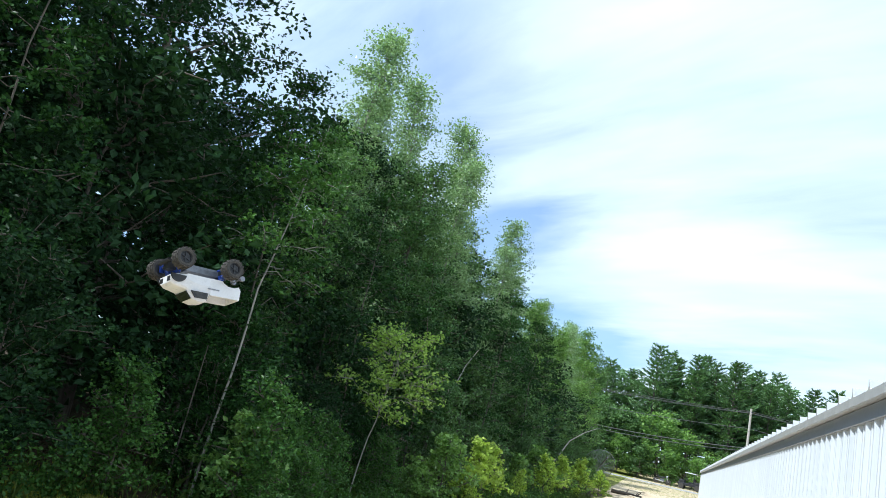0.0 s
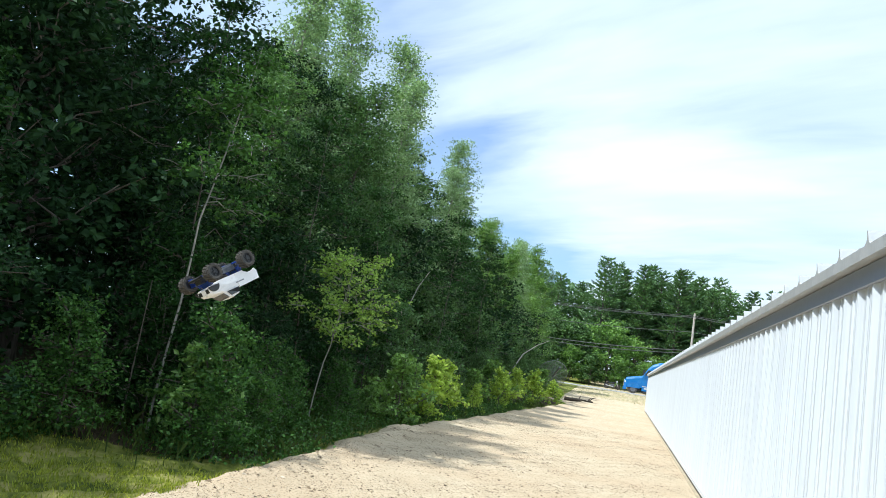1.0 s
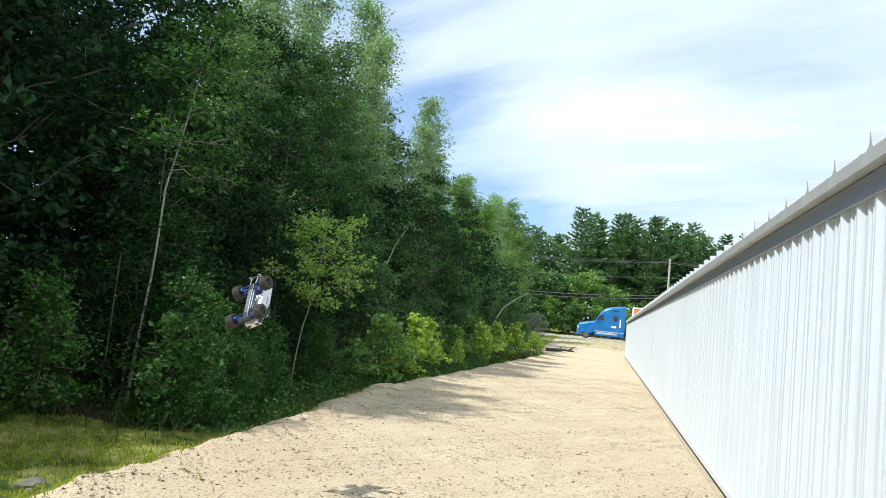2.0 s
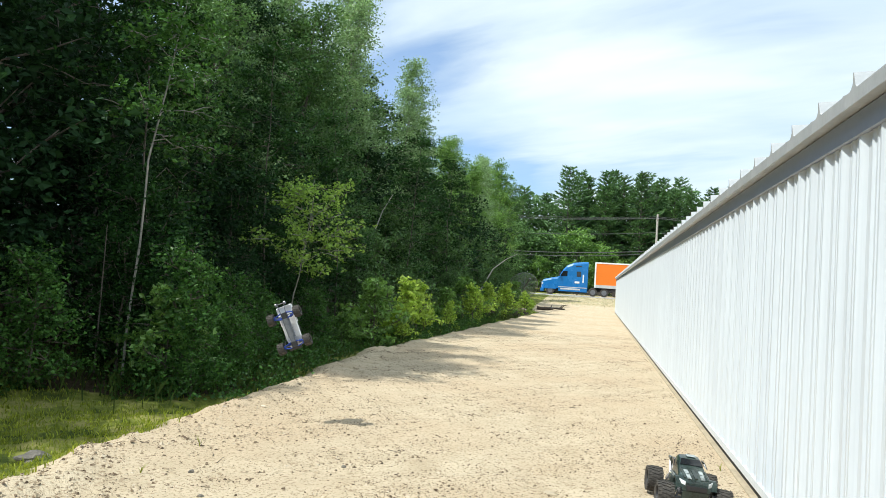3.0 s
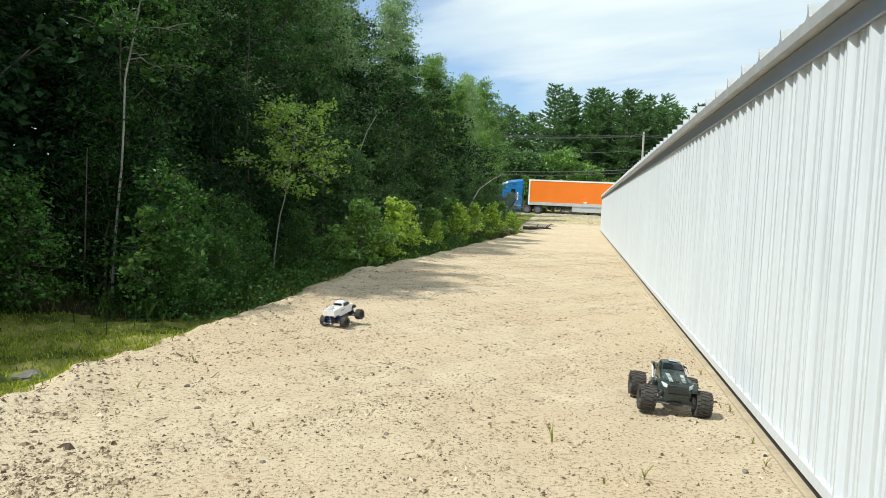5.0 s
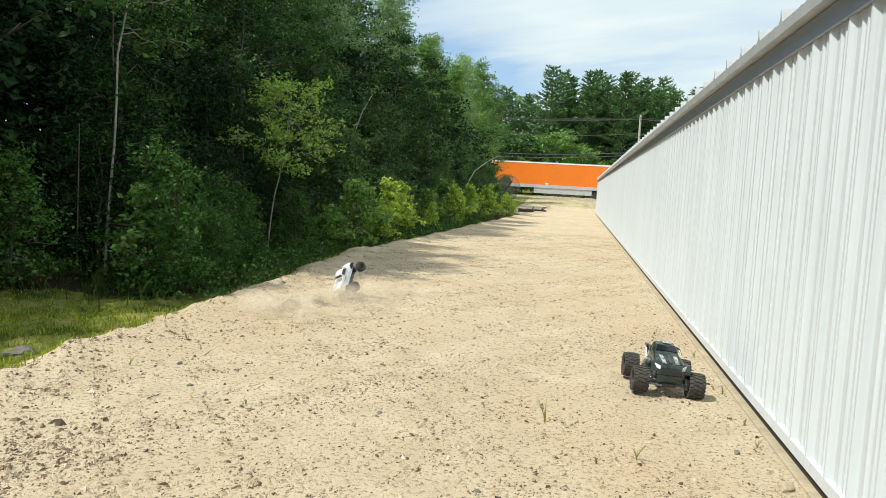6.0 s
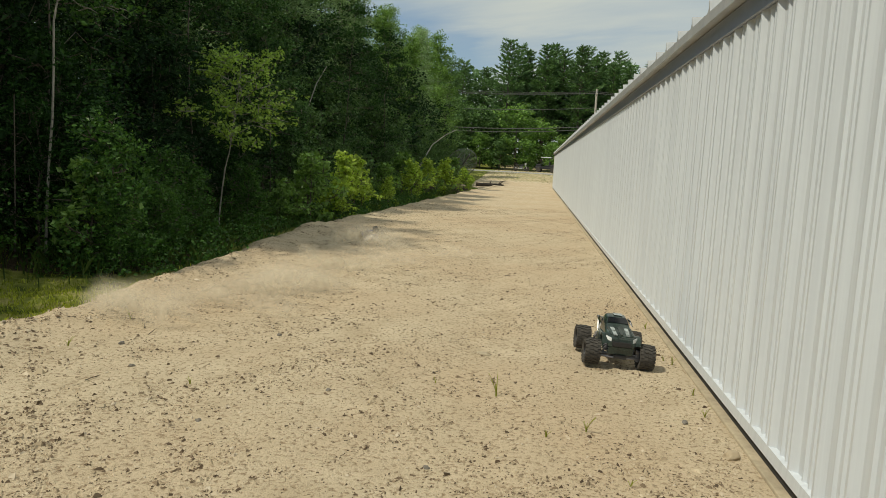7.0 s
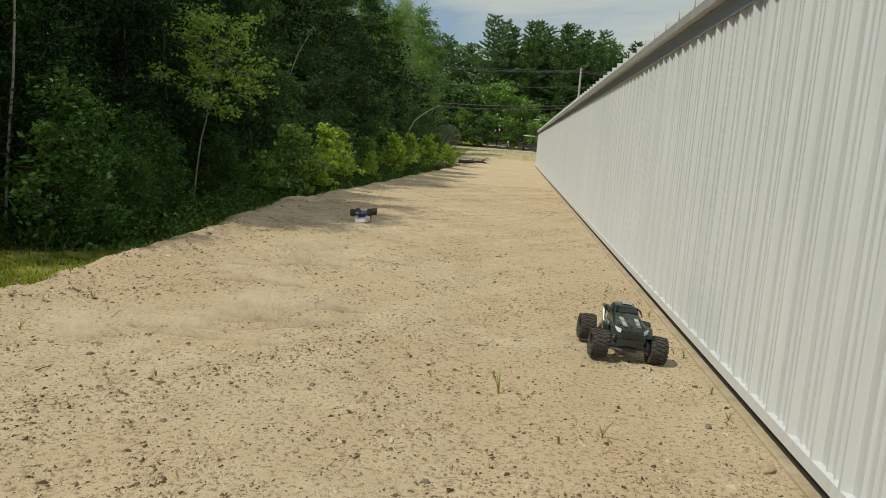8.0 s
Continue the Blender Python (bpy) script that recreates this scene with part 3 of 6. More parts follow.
# ---- trees ----
def tree_arrays(seed, H, base, R, r0, limbs, leaf, count, lean=(0, 0), top=0.35, sag=0.0, clump=0.34, upright=0.5):
    """A trunk with limbs and twigs, and leaves in loose clumps about the twigs."""
    rng = np.random.default_rng(seed)
    k = 11
    t = np.linspace(0, 1, k)
    wob = np.cumsum(rng.normal(0, 0.012 * H, (k, 2)), 0) * t[:, None]
    trunk = np.stack([lean[0] * H * t ** 1.3 + wob[:, 0], lean[1] * H * t ** 1.3 + wob[:, 1], H * 0.98 * t], 1)
    woods = [tube_np(trunk, r0 * (1 - 0.93 * t) + 0.006, 8)]
    cl, wt = [], []
    for i in range(limbs):
        u = (i + rng.random()) / limbs
        h = base + (H * 0.97 - base) * u
        p0 = np.array([np.interp(h / H, t, trunk[:, q]) for q in range(3)])
        az = i * 2.4 + rng.normal(0, 0.35)
        prof = (1 - u) ** 0.75 * (1 - top) + top if u > 0.25 else 0.62 + 1.4 * u
        L = R * min(1.0, prof) * rng.uniform(0.7, 1.2)
        el = upright * (0.35 + 0.9 * u) + rng.normal(0, 0.12)
        s = np.linspace(0, 1, 6)
        out = np.array([np.cos(az), np.sin(az)])
        pts = p0 + np.concatenate([out[None] * (L * np.cos(el) * s)[:, None], (L * np.sin(el) * s ** 1.15 - sag * L * s ** 2)[:, None]], 1)
        pts[1:] += rng.normal(0, 0.05 * L, (5, 3))
        woods.append(tube_np(pts, (r0 * 0.36 * (1 - 0.75 * u)) * (1 - 0.85 * s) + 0.004, 5))
        for q in (2, 3, 4, 5):
            cl.append(pts[q])
            wt.append(0.5 + 0.2 * q)
        for _ in range(4):
            a = rng.uniform(0.35, 1.0)
            b0 = np.array([np.interp(a, s, pts[:, m]) for m in range(3)])
            d = unit(np.array([np.cos(az + rng.normal(0, 0.9)), np.sin(az + rng.normal(0, 0.9)), rng.normal(0.25, 0.4) - sag]))
            tl = L * rng.uniform(0.25, 0.5)
            tw = b0 + d * tl * np.array([[0], [0.5], [1.0]])
            tw[2, 2] -= sag * tl * 0.8
            woods.append(tube_np(tw, [0.012, 0.008, 0.003], 4))
            for f in (0.5, 0.8, 1.05):
                cl.append(b0 + d * tl * f)
                wt.append(1.0)
    cl, wt = np.array(cl), np.array(wt)
    wt = wt * rng.uniform(0.05, 1.0, len(wt)) ** 1.25
    pick = rng.choice(len(cl), count, p=wt / wt.sum())
    sub = rng.normal(0, 1, (len(cl), 5, 3)) * clump * np.array([0.85, 0.85, 0.5])
    c = cl[pick] + sub[pick, rng.integers(0, 5, count)] + rng.normal(0, 1, (count, 3)) * clump * np.array([0.36, 0.36, 0.22])
    c[:, 2] = np.maximum(c[:, 2], 0.05)
    return join_np(woods), leaves_np(c, leaf, rng)


def tree(name, label, args, bark, leafm, m, category="tree", group=""):
    wood, leaf = tree_arrays(**args)
    ob = thing(name, label, category, m, group)
    np_part("trunk", *wood, bark, ob, smooth=True)
    np_part("crown", *leaf, leafm, ob)
    return ob


def place(ob, x, y, rz=0.0, s=1.0, tilt=(0, 0), sz=None):
    """A further one of a kind, turned and sized by its own growth."""
    c = copy_thing(ob, pose(x, y, float(height(x, y)) - 0.06, tilt[0], tilt[1], rz))
    c.scale = (s, s, sz or s)
    return c


rng0 = random.Random(4)
OAK = tree("broadleaf_tree", "tall broadleaf tree at the forest edge, leaf green darkened as shade",
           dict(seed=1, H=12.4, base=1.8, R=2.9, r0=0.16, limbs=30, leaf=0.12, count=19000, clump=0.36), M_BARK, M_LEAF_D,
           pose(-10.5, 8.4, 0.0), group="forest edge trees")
MAPLE = tree("broadleaf_tree", "mid-green leafy maple at the forest edge",
             dict(seed=2, H=10.0, base=1.0, R=2.2, r0=0.11, limbs=28, leaf=0.105, count=19000, clump=0.30, upright=0.8), M_BARK, M_LEAF_M,
             pose(-9.8, 22.0, 0.0), group="forest edge trees")
BIRCH = tree("birch_tree", "slender pale-barked birch with silvery green leaves",
             dict(seed=3, H=13.0, base=2.6, R=1.75, r0=0.085, limbs=38, leaf=0.10, count=16000, clump=0.29, sag=0.1, lean=(0.05, 0.01), top=0.22, upright=1.0), M_BIRCH, M_LEAF_S,
             pose(-10.3, 27.0, 0.0), group="forest edge trees")
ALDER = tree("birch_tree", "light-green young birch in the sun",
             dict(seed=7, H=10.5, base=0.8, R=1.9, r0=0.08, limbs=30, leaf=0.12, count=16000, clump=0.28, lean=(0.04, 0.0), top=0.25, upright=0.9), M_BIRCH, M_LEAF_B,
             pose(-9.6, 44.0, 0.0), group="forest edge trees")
SLIM = tree("birch_tree", "thin pale leaning birch with a small airy crown",
            dict(seed=9, H=6.6, base=3.4, R=1.0, r0=0.015, limbs=15, leaf=0.085, count=3600, clump=0.18, sag=0.15, lean=(0.02, 0.10), top=0.4), M_BIRCH, M_LEAF_V,
            pose(-6.52, 9.2, -0.1), group="forest edge trees")
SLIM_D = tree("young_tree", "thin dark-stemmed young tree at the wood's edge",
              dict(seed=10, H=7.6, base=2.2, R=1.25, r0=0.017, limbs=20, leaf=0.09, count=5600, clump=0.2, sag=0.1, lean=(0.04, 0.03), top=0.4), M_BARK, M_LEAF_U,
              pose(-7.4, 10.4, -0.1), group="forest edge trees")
BACKTREE = tree("broadleaf_tree", "broadleaf tree deep in the wood, leaf green darkened as shade",
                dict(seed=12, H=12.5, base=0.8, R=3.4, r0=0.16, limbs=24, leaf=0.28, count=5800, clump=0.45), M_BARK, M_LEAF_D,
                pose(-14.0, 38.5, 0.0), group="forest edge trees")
for kind, x, y, rz, s in [
        (OAK, -13.2, 4.6, 50, 1.08), (OAK, -13.4, 0.6, 200, 1.0), (OAK, -10.2, 12.8, 120, 0.60), (OAK, -10.8, 10.8, 250, 1.06), (OAK, -12.6, 8.0, 310, 1.06),
        (MAPLE, -9.6, 15.6, 70, 0.78), (BIRCH, -10.4, 18.6, 40, 1.07), (OAK, -10.8, 18.0, 20, 0.78), (MAPLE, -10.2, 20.4, 130, 0.98), (BIRCH, -10.9, 20.8, 290, 0.95), (BIRCH, -10.8, 23.8, 200, 1.12),
        (BIRCH, -10.4, 28.4, 160, 1.2), (MAPLE, -10.0, 25.0, 250, 0.96), (BIRCH, -10.0, 34.6, 100, 0.90), (MAPLE, -10.0, 31.0, 310, 0.9), (MAPLE, -10.0, 37.0, 10, 0.96), (BIRCH, -10.0, 40.6, 250, 1.12),
        (BIRCH, -10.1, 47.0, 330, 0.88), (ALDER, -9.6, 50.0, 80, 0.95), (BIRCH, -9.8, 53.0, 20, 0.86), (BIRCH, -9.6, 58.4, 140, 0.96), (MAPLE, -10.0, 54.0, 200, 1.06), (ALDER, -9.8, 67.5, 300, 1.25), (ALDER, -9.6, 62.0, 30, 1.1),
        (MAPLE, -9.8, 75.0, 40, 1.15), (ALDER, -12.5, 79.0, 10, 1.1),
        (BACKTREE, -15.0, 5.0, 10, 1.15), (BACKTREE, -14.6, 10.0, 75, 0.95), (BACKTREE, -14.0, 15.5, 115, 0.82), (BACKTREE, -13.6, 21.0, 140, 0.9), (BACKTREE, -13.6, 28.0, 210, 0.95), (BACKTREE, -13.4, 34.0, 300, 0.9),
        (BACKTREE, -13.4, 46.0, 20, 0.95), (BACKTREE, -13.4, 56.0, 80, 0.95), (BACKTREE, -13.5, 67.0, 180, 0.95), (BACKTREE, -15.5, -0.5, 150, 1.15),
        (SLIM_D, -8.5, 6.0, 60, 1.0), (SLIM_D, -7.4, 15.4, 190, 0.95), (SLIM_D, -7.1, 19.2, 280, 0.85), (SLIM_D, -7.0, 25.6, 20, 0.95), (SLIM_D, -6.9, 33.5, 130, 1.0)]:
    place(kind, x, y, rz, s, (rng0.uniform(-3, 3), rng0.uniform(-3, 3)))

# understorey: young growth that fills the wood's edge down to the ground
SHRUB = tree("shrub", "dense shrub at the edge of the wood, leaf green darkened as shade",
             dict(seed=21, H=3.4, base=0.15, R=1.5, r0=0.035, limbs=20, leaf=0.098, count=5000, clump=0.22, top=0.5, upright=0.9), M_BARK, M_LEAF_D,
             pose(-8.3, 6.4, -0.05), "shrub", "understorey shrubs")
SHRUB2 = tree("shrub", "leafy shrub at the edge of the wood, shade put into its green",
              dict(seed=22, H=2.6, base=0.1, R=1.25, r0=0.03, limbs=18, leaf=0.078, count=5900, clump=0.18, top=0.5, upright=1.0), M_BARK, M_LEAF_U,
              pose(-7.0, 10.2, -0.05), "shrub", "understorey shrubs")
# lighter-leaved version of SHRUB2: the sunny stretch's light is in its colour
SHRUB3 = tree("shrub", "grey-green leafy shrub, lightened for the sunny part of the wood",
              dict(seed=23, H=2.8, base=0.1, R=1.3, r0=0.03, limbs=18, leaf=0.10, count=4800, clump=0.18, top=0.5, upright=1.0), M_BARK, M_LEAF_M,
              pose(-7.3, 21.2, -0.05), "shrub", "understorey shrubs")
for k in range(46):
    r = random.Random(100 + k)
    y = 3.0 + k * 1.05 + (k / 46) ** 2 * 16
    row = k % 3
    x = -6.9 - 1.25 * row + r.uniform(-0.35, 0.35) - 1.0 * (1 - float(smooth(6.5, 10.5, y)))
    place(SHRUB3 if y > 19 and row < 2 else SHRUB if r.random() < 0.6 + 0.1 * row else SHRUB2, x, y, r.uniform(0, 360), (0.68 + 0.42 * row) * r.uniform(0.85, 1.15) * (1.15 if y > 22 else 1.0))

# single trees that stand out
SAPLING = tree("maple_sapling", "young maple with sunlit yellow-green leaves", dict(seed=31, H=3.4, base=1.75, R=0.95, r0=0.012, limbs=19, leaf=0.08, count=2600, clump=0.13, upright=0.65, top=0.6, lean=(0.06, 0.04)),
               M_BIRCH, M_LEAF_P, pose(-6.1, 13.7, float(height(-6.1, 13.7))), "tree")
BUSHY = tree("leafy_bush", "green bush with sunlit tips beside the bank", dict(seed=33, H=1.65, base=0.1, R=0.75, r0=0.014, limbs=16, leaf=0.068, count=3900, clump=0.14, top=0.6, upright=1.2),
             M_BARK, M_LEAF_V, pose(-5.6, 9.3, float(height(-5.6, 9.3)) - 0.05), "bush", "bank bushes")
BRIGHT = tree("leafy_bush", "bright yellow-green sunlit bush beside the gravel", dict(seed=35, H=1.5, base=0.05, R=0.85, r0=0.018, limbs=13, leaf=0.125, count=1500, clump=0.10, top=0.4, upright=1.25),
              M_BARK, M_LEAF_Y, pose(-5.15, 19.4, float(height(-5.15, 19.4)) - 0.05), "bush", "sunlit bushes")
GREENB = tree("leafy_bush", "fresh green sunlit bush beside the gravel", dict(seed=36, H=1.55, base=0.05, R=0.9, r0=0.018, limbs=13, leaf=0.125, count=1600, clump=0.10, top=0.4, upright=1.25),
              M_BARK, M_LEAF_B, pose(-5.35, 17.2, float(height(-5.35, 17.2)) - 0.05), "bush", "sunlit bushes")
for kind, x, y, rz, s in [(BUSHY, -6.0, 14.9, 40, 0.72), (GREENB, -5.8, 16.2, 300, 0.55), (BRIGHT, -5.1, 18.4, 90, 0.6), (GREENB, -6.0, 19.0, 70, 1.0), (BRIGHT, -5.2, 20.9, 70, 0.95), (GREENB, -5.6, 22.8, 150, 0.6),
                          (BRIGHT, -5.0, 24.8, 200, 0.6), (GREENB, -5.6, 26.9, 10, 0.9), (BRIGHT, -5.0, 29.4, 300, 0.95), (GREENB, -5.6, 30.5, 330, 1.15), (BRIGHT, -4.9, 32.8, 20, 1.0), (GREENB, -5.2, 35.5, 220, 0.85),
                          (BRIGHT, -4.8, 38.5, 130, 1.05), (GREENB, -5.2, 42.0, 60, 0.95), (BRIGHT, -4.5, 46.0, 250, 0.8), (GREENB, -5.4, 47.5, 180, 1.15), (GREENB, -4.9, 52.0, 10, 0.6), (BRIGHT, -4.4, 50.0, 15, 0.5),
                          (BUSHY, -6.9, 7.9, 60, 0.9), (BUSHY, -7.4, 5.2, 160, 0.85), (BUSHY, -5.9, 11.0, 230, 0.85), (BUSHY, -6.0, 12.4, 10, 0.75), (BUSHY, -5.4, 10.2, 320, 0.6), (BUSHY, -7.8, 3.6, 90, 0.9), (BUSHY, -5.25, 8.9, 200, 0.55), (GREENB, -5.85, 9.2, 120, 0.85)]:
    place(kind, x, y, rz, s)


def bare_trunk(name, label, pts, r0, mat):
    ob = thing(name, label, "tree trunk")
    pts = np.array(pts, float)
    np_part("trunk", *tube_np(pts, np.linspace(r0, r0 * 0.45, len(pts)), 8), mat, ob, smooth=True)
    return ob


bare_trunk("leaning_birch", "thin grey sapling stem among dark shrubs", [(-6.9, 9.1, 0.0), (-6.9, 9.12, 1.2), (-6.88, 9.1, 2.1)], 0.014, M_BARK)
bare_trunk("leaning_birch", "slanting pale birch trunk in the foliage", [(-7.5, 21.0, 0.0), (-7.45, 22.4, 2.2), (-7.4, 23.9, 3.9), (-7.4, 25.0, 4.6)], 0.026, M_BIRCH)
bare_trunk("leaning_birch", "leaning dead white birch at the wood's edge", [(-7.2, 41.0, 0.1), (-6.5, 45.0, 2.6), (-6.2, 49.0, 3.4), (-6.15, 55.0, 4.05)], 0.04, M_BIRCH)


# ---- far side of the road ----
def pine_arrays(seed, H, R, count):
    """A straight mast with whorls of rising boughs, each a flat spray of needle tufts."""
    rng = np.random.default_rng(seed)
    woods = [tube_np(np.stack([np.zeros(6), np.zeros(6), np.linspace(0, H, 6)], 1), np.linspace(0.26, 0.03, 6), 7)]
    cs, ds = [], []
    h = H * 0.26
    while h < H * 0.985:
        u = (h / H - 0.26) / 0.74
        for a in range(6):
            az = a * 1.047 + rng.uniform(0, 1.0)
            out = np.array([np.cos(az), np.sin(az), 0.0])
            across = np.array([-np.sin(az), np.cos(az), 0.0])
            L = R * ((1 - u) ** 0.62 * 0.95 + 0.05) * rng.uniform(0.55, 1.12) * (0.75 + 0.25 * min(1.0, u * 5))
            el = 0.02 + 0.40 * u + rng.normal(0, 0.08)
            s = np.linspace(0, 1, 4)
            rise = lambda q: h + np.sin(el) * L * q + 0.14 * L * q ** 2
            woods.append(tube_np(np.stack([out[0] * L * s, out[1] * L * s, rise(s)], 1), [0.05, 0.035, 0.02, 0.008], 4))
            m = max(10, int(count * L / R))
            q = rng.uniform(0.2, 1.05, m) ** 0.8
            side = rng.uniform(-1, 1, m) * 0.30 * L * np.sin(np.clip(q, 0, 1) * 2.6)
            c = out * (L * q)[:, None] + across * side[:, None]
            c[:, 2] = rise(q) + rng.normal(0.0, 0.07, m)
            cs.append(c)
            ds.append(out * 0.8 + across * (side / (0.3 * L + 0.01))[:, None] * 0.7 + np.array([0, 0, 0.35]) + rng.normal(0, 0.3, (m, 3)))
        h += H * rng.uniform(0.024, 0.036)
    c, d = np.concatenate(cs), unit(np.concatenate(ds))
    n = len(c)
    w = unit(np.cross(d, rng.normal(0, 0.5, (n, 3)) + np.array([0, 0, 1.0])))
    size = 0.58 * rng.uniform(0.7, 1.3, (n, 1))
    v = np.stack([c - d * size * 0.5, c + w * size * 0.14, c + d * size * 0.5, c - w * size * 0.14], 1).reshape(-1, 3)
    return join_np(woods), (v, np.arange(4 * n).reshape(-1, 4))


def pine(m, seed, H, R):
    ob = thing("pine_tree", "tall dark-green white pine beyond the road", "pine tree", m, "far pines")
    wood, needles = pine_arrays(seed, H, R, 88)
    np_part("trunk", *wood, M_BARK, ob, smooth=True)
    np_part("crown", *needles, M_NEEDLE, ob)
    return ob


PINE_A = pine(pose(-5.0, 108, float(height(-5, 108))), 51, 18.4, 4.9)
PINE_B = pine(pose(0.4, 109, float(height(0.4, 109))), 52, 17.8, 4.4)
for kind, x, y, rz, s in [(PINE_B, -2.3, 112, 30, 0.97), (PINE_A, 3.0, 111, 200, 0.95), (PINE_B, 5.4, 108, 100, 1.0), (PINE_A, 7.8, 112, 80, 0.9), (PINE_B, 10.2, 110, 250, 0.88),
                          (PINE_A, 12.8, 113, 10, 0.86), (PINE_B, 15.6, 110, 60, 0.9), (PINE_A, 18.6, 112, 140, 0.9), (PINE_B, 21.5, 111, 300, 0.86), (PINE_B, -8.6, 113, 20, 0.82),
                          (PINE_A, -12.0, 112, 160, 0.84), (PINE_B, -15.5, 110, 240, 0.9), (PINE_A, 25.0, 113, 40, 0.9), (PINE_B, -19.5, 112, 90, 1.0), (PINE_A, 29.0, 112, 70, 0.9), (PINE_A, -3.6, 115, 130, 1.0), (PINE_B, 1.6, 116, 330, 1.05), (PINE_A, 6.6, 116, 270, 1.0), (PINE_B, 9.0, 117, 15, 1.0), (PINE_A, 11.6, 118, 190, 0.98)]:
    place(kind, x, y, rz, s)
FARTREE = tree("roadside_tree", "sunlit green tree across the road", dict(seed=61, H=8.5, base=0.6, R=3.0, r0=0.12, limbs=22, leaf=0.42, count=3000, clump=0.5, top=0.45),
               M_BARK, M_LEAF_B, pose(-3.0, 98.5, float(height(-3, 98.5))), "tree", "roadside trees")
FARTREE_D = tree("roadside_tree", "deep green tree across the road", dict(seed=62, H=8.0, base=0.4, R=3.0, r0=0.12, limbs=22, leaf=0.42, count=3000, clump=0.5, top=0.45),
                 M_BARK, M_LEAF_M, pose(-9.0, 100, float(height(-9, 100))), "tree", "roadside trees")
for k, (x, y, s) in enumerate([(-6.2, 101, 0.95), (0.2, 102, 0.8), (3.2, 99, 0.55), (6.0, 103, 0.62), (9.0, 100, 0.55), (12.5, 102, 0.7), (-12.5, 99, 1.15), (-16.5, 101, 1.3), (-21, 99, 1.3), (-26, 102, 1.4),
                               (-1.2, 96.5, 0.42), (1.8, 97, 0.45), (-5.0, 96.5, 0.5), (16.5, 101, 0.8), (21, 100, 0.9), (-10.8, 97, 0.8), (-32, 100, 1.4), (26, 101, 1.0), (5.2, 97, 0.42), (-7.6, 96.6, 0.55)]):
    place(FARTREE if k % 3 else FARTREE_D, x, y, k * 67, s)


def far_woods():
    rng = np.random.default_rng(77)
    n = 44000
    x = rng.uniform(-70, 70, n)
    y = rng.uniform(113, 124, n)
    top = 14.6 + 1.5 * np.sin(x * 0.21) + 1.2 * np.sin(x * 0.53 + 1)
    z = height(x, y) + rng.uniform(0, 1, n) * top
    v, f = leaves_np(np.stack([x, y, z], 1), 0.85, rng, wide=0.5)
    tagged(np_part("far_woods", v, f, M_NEEDLE), "distant green woodland behind the pines", "woodland", kind="stuff")
    # backing leaves in the shade-darkened green, closing the view between the trees
    n = 42000
    y = rng.uniform(-8, 80, n)
    x = rng.uniform(-20, -16.0, n)
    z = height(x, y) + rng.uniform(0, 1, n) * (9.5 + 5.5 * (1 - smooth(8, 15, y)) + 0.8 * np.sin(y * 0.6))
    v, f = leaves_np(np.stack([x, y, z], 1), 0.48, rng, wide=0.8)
    tagged(np_part("deep_woods", v, f, M_LEAF_D), "leafy depth of the wood, its shade put into the leaf colour", "woodland", kind="stuff")


far_woods()


def grass_field(name, label, n, seed, area, length, mat, dens):
    rng = np.random.default_rng(seed)
    x, y = rng.uniform(area[0], area[1], n), rng.uniform(area[2], area[3], n)
    d = np.interp(y, EDGE_Y, EDGE_X) - x
    keep = rng.random(n) < dens(x, y, d)
    x, y = x[keep], y[keep]
    n = len(x)
    z = height(x, y)
    a = rng.uniform(0, 2 * np.pi, n)
    L = length * rng.uniform(0.45, 1.35, n)
    lean = rng.uniform(0.1, 0.8, n) * L
    w = 0.004 + 0.004 * rng.random(n)
    dx, dy = np.cos(a), np.sin(a)
    p = np.stack([x, y, z], 1)
    side = np.stack([-dy, dx, np.zeros(n)], 1) * w[:, None]
    midp = p + np.stack([dx * lean * 0.35, dy * lean * 0.35, L * 0.6], 1)
    tip = p + np.stack([dx * lean, dy * lean, L * 0.95], 1)
    v = np.stack([p - side, p + side, midp + side * 0.8, tip, midp - side * 0.8], 1).reshape(-1, 3)
    f = np.arange(5 * n).reshape(-1, 5)
    tagged(np_part(name, v, f, mat), label, "grass", kind="stuff")


grass_field("grass", "short mossy yellow-green grass on the low bank", 60000, 81, (-8.6, -3.6, 1.5, 13.0), 0.05, M_GRASS,
            lambda x, y, d: (1 - 0.93 * smooth(6.8, 8.6, y)) * smooth(0.15, 0.6, d) * np.clip(0.65 + 0.5 * wave(x, y, 1.6, 2.0), 0.1, 1) * (1 - 0.6 * smooth(3.0, 4.0, d)))
grass_field("wild_grass", "taller wild grass under the shrubs", 26000, 82, (-8.0, -4.0, 2.0, 40.0), 0.26, M_GRASS_W,
            lambda x, y, d: np.maximum(smooth(7.4, 8.8, y), smooth(2.6, 3.2, d)) * smooth(0.9, 2.0, d) * np.clip(0.35 + 0.7 * wave(x, y, 2.0, 4.0), 0.05, 1) + 0.3 * smooth(0.4, 0.8, d) * (y > 9))
grass_field("verge_grass", "rough grass verge before the road", 3500, 83, (-12, 9, 66.0, 84.0), 0.12, M_GRASS_W,
            lambda x, y, d: np.clip(0.45 + 0.7 * wave(x, y, 0.9, 4.0), 0.05, 1))


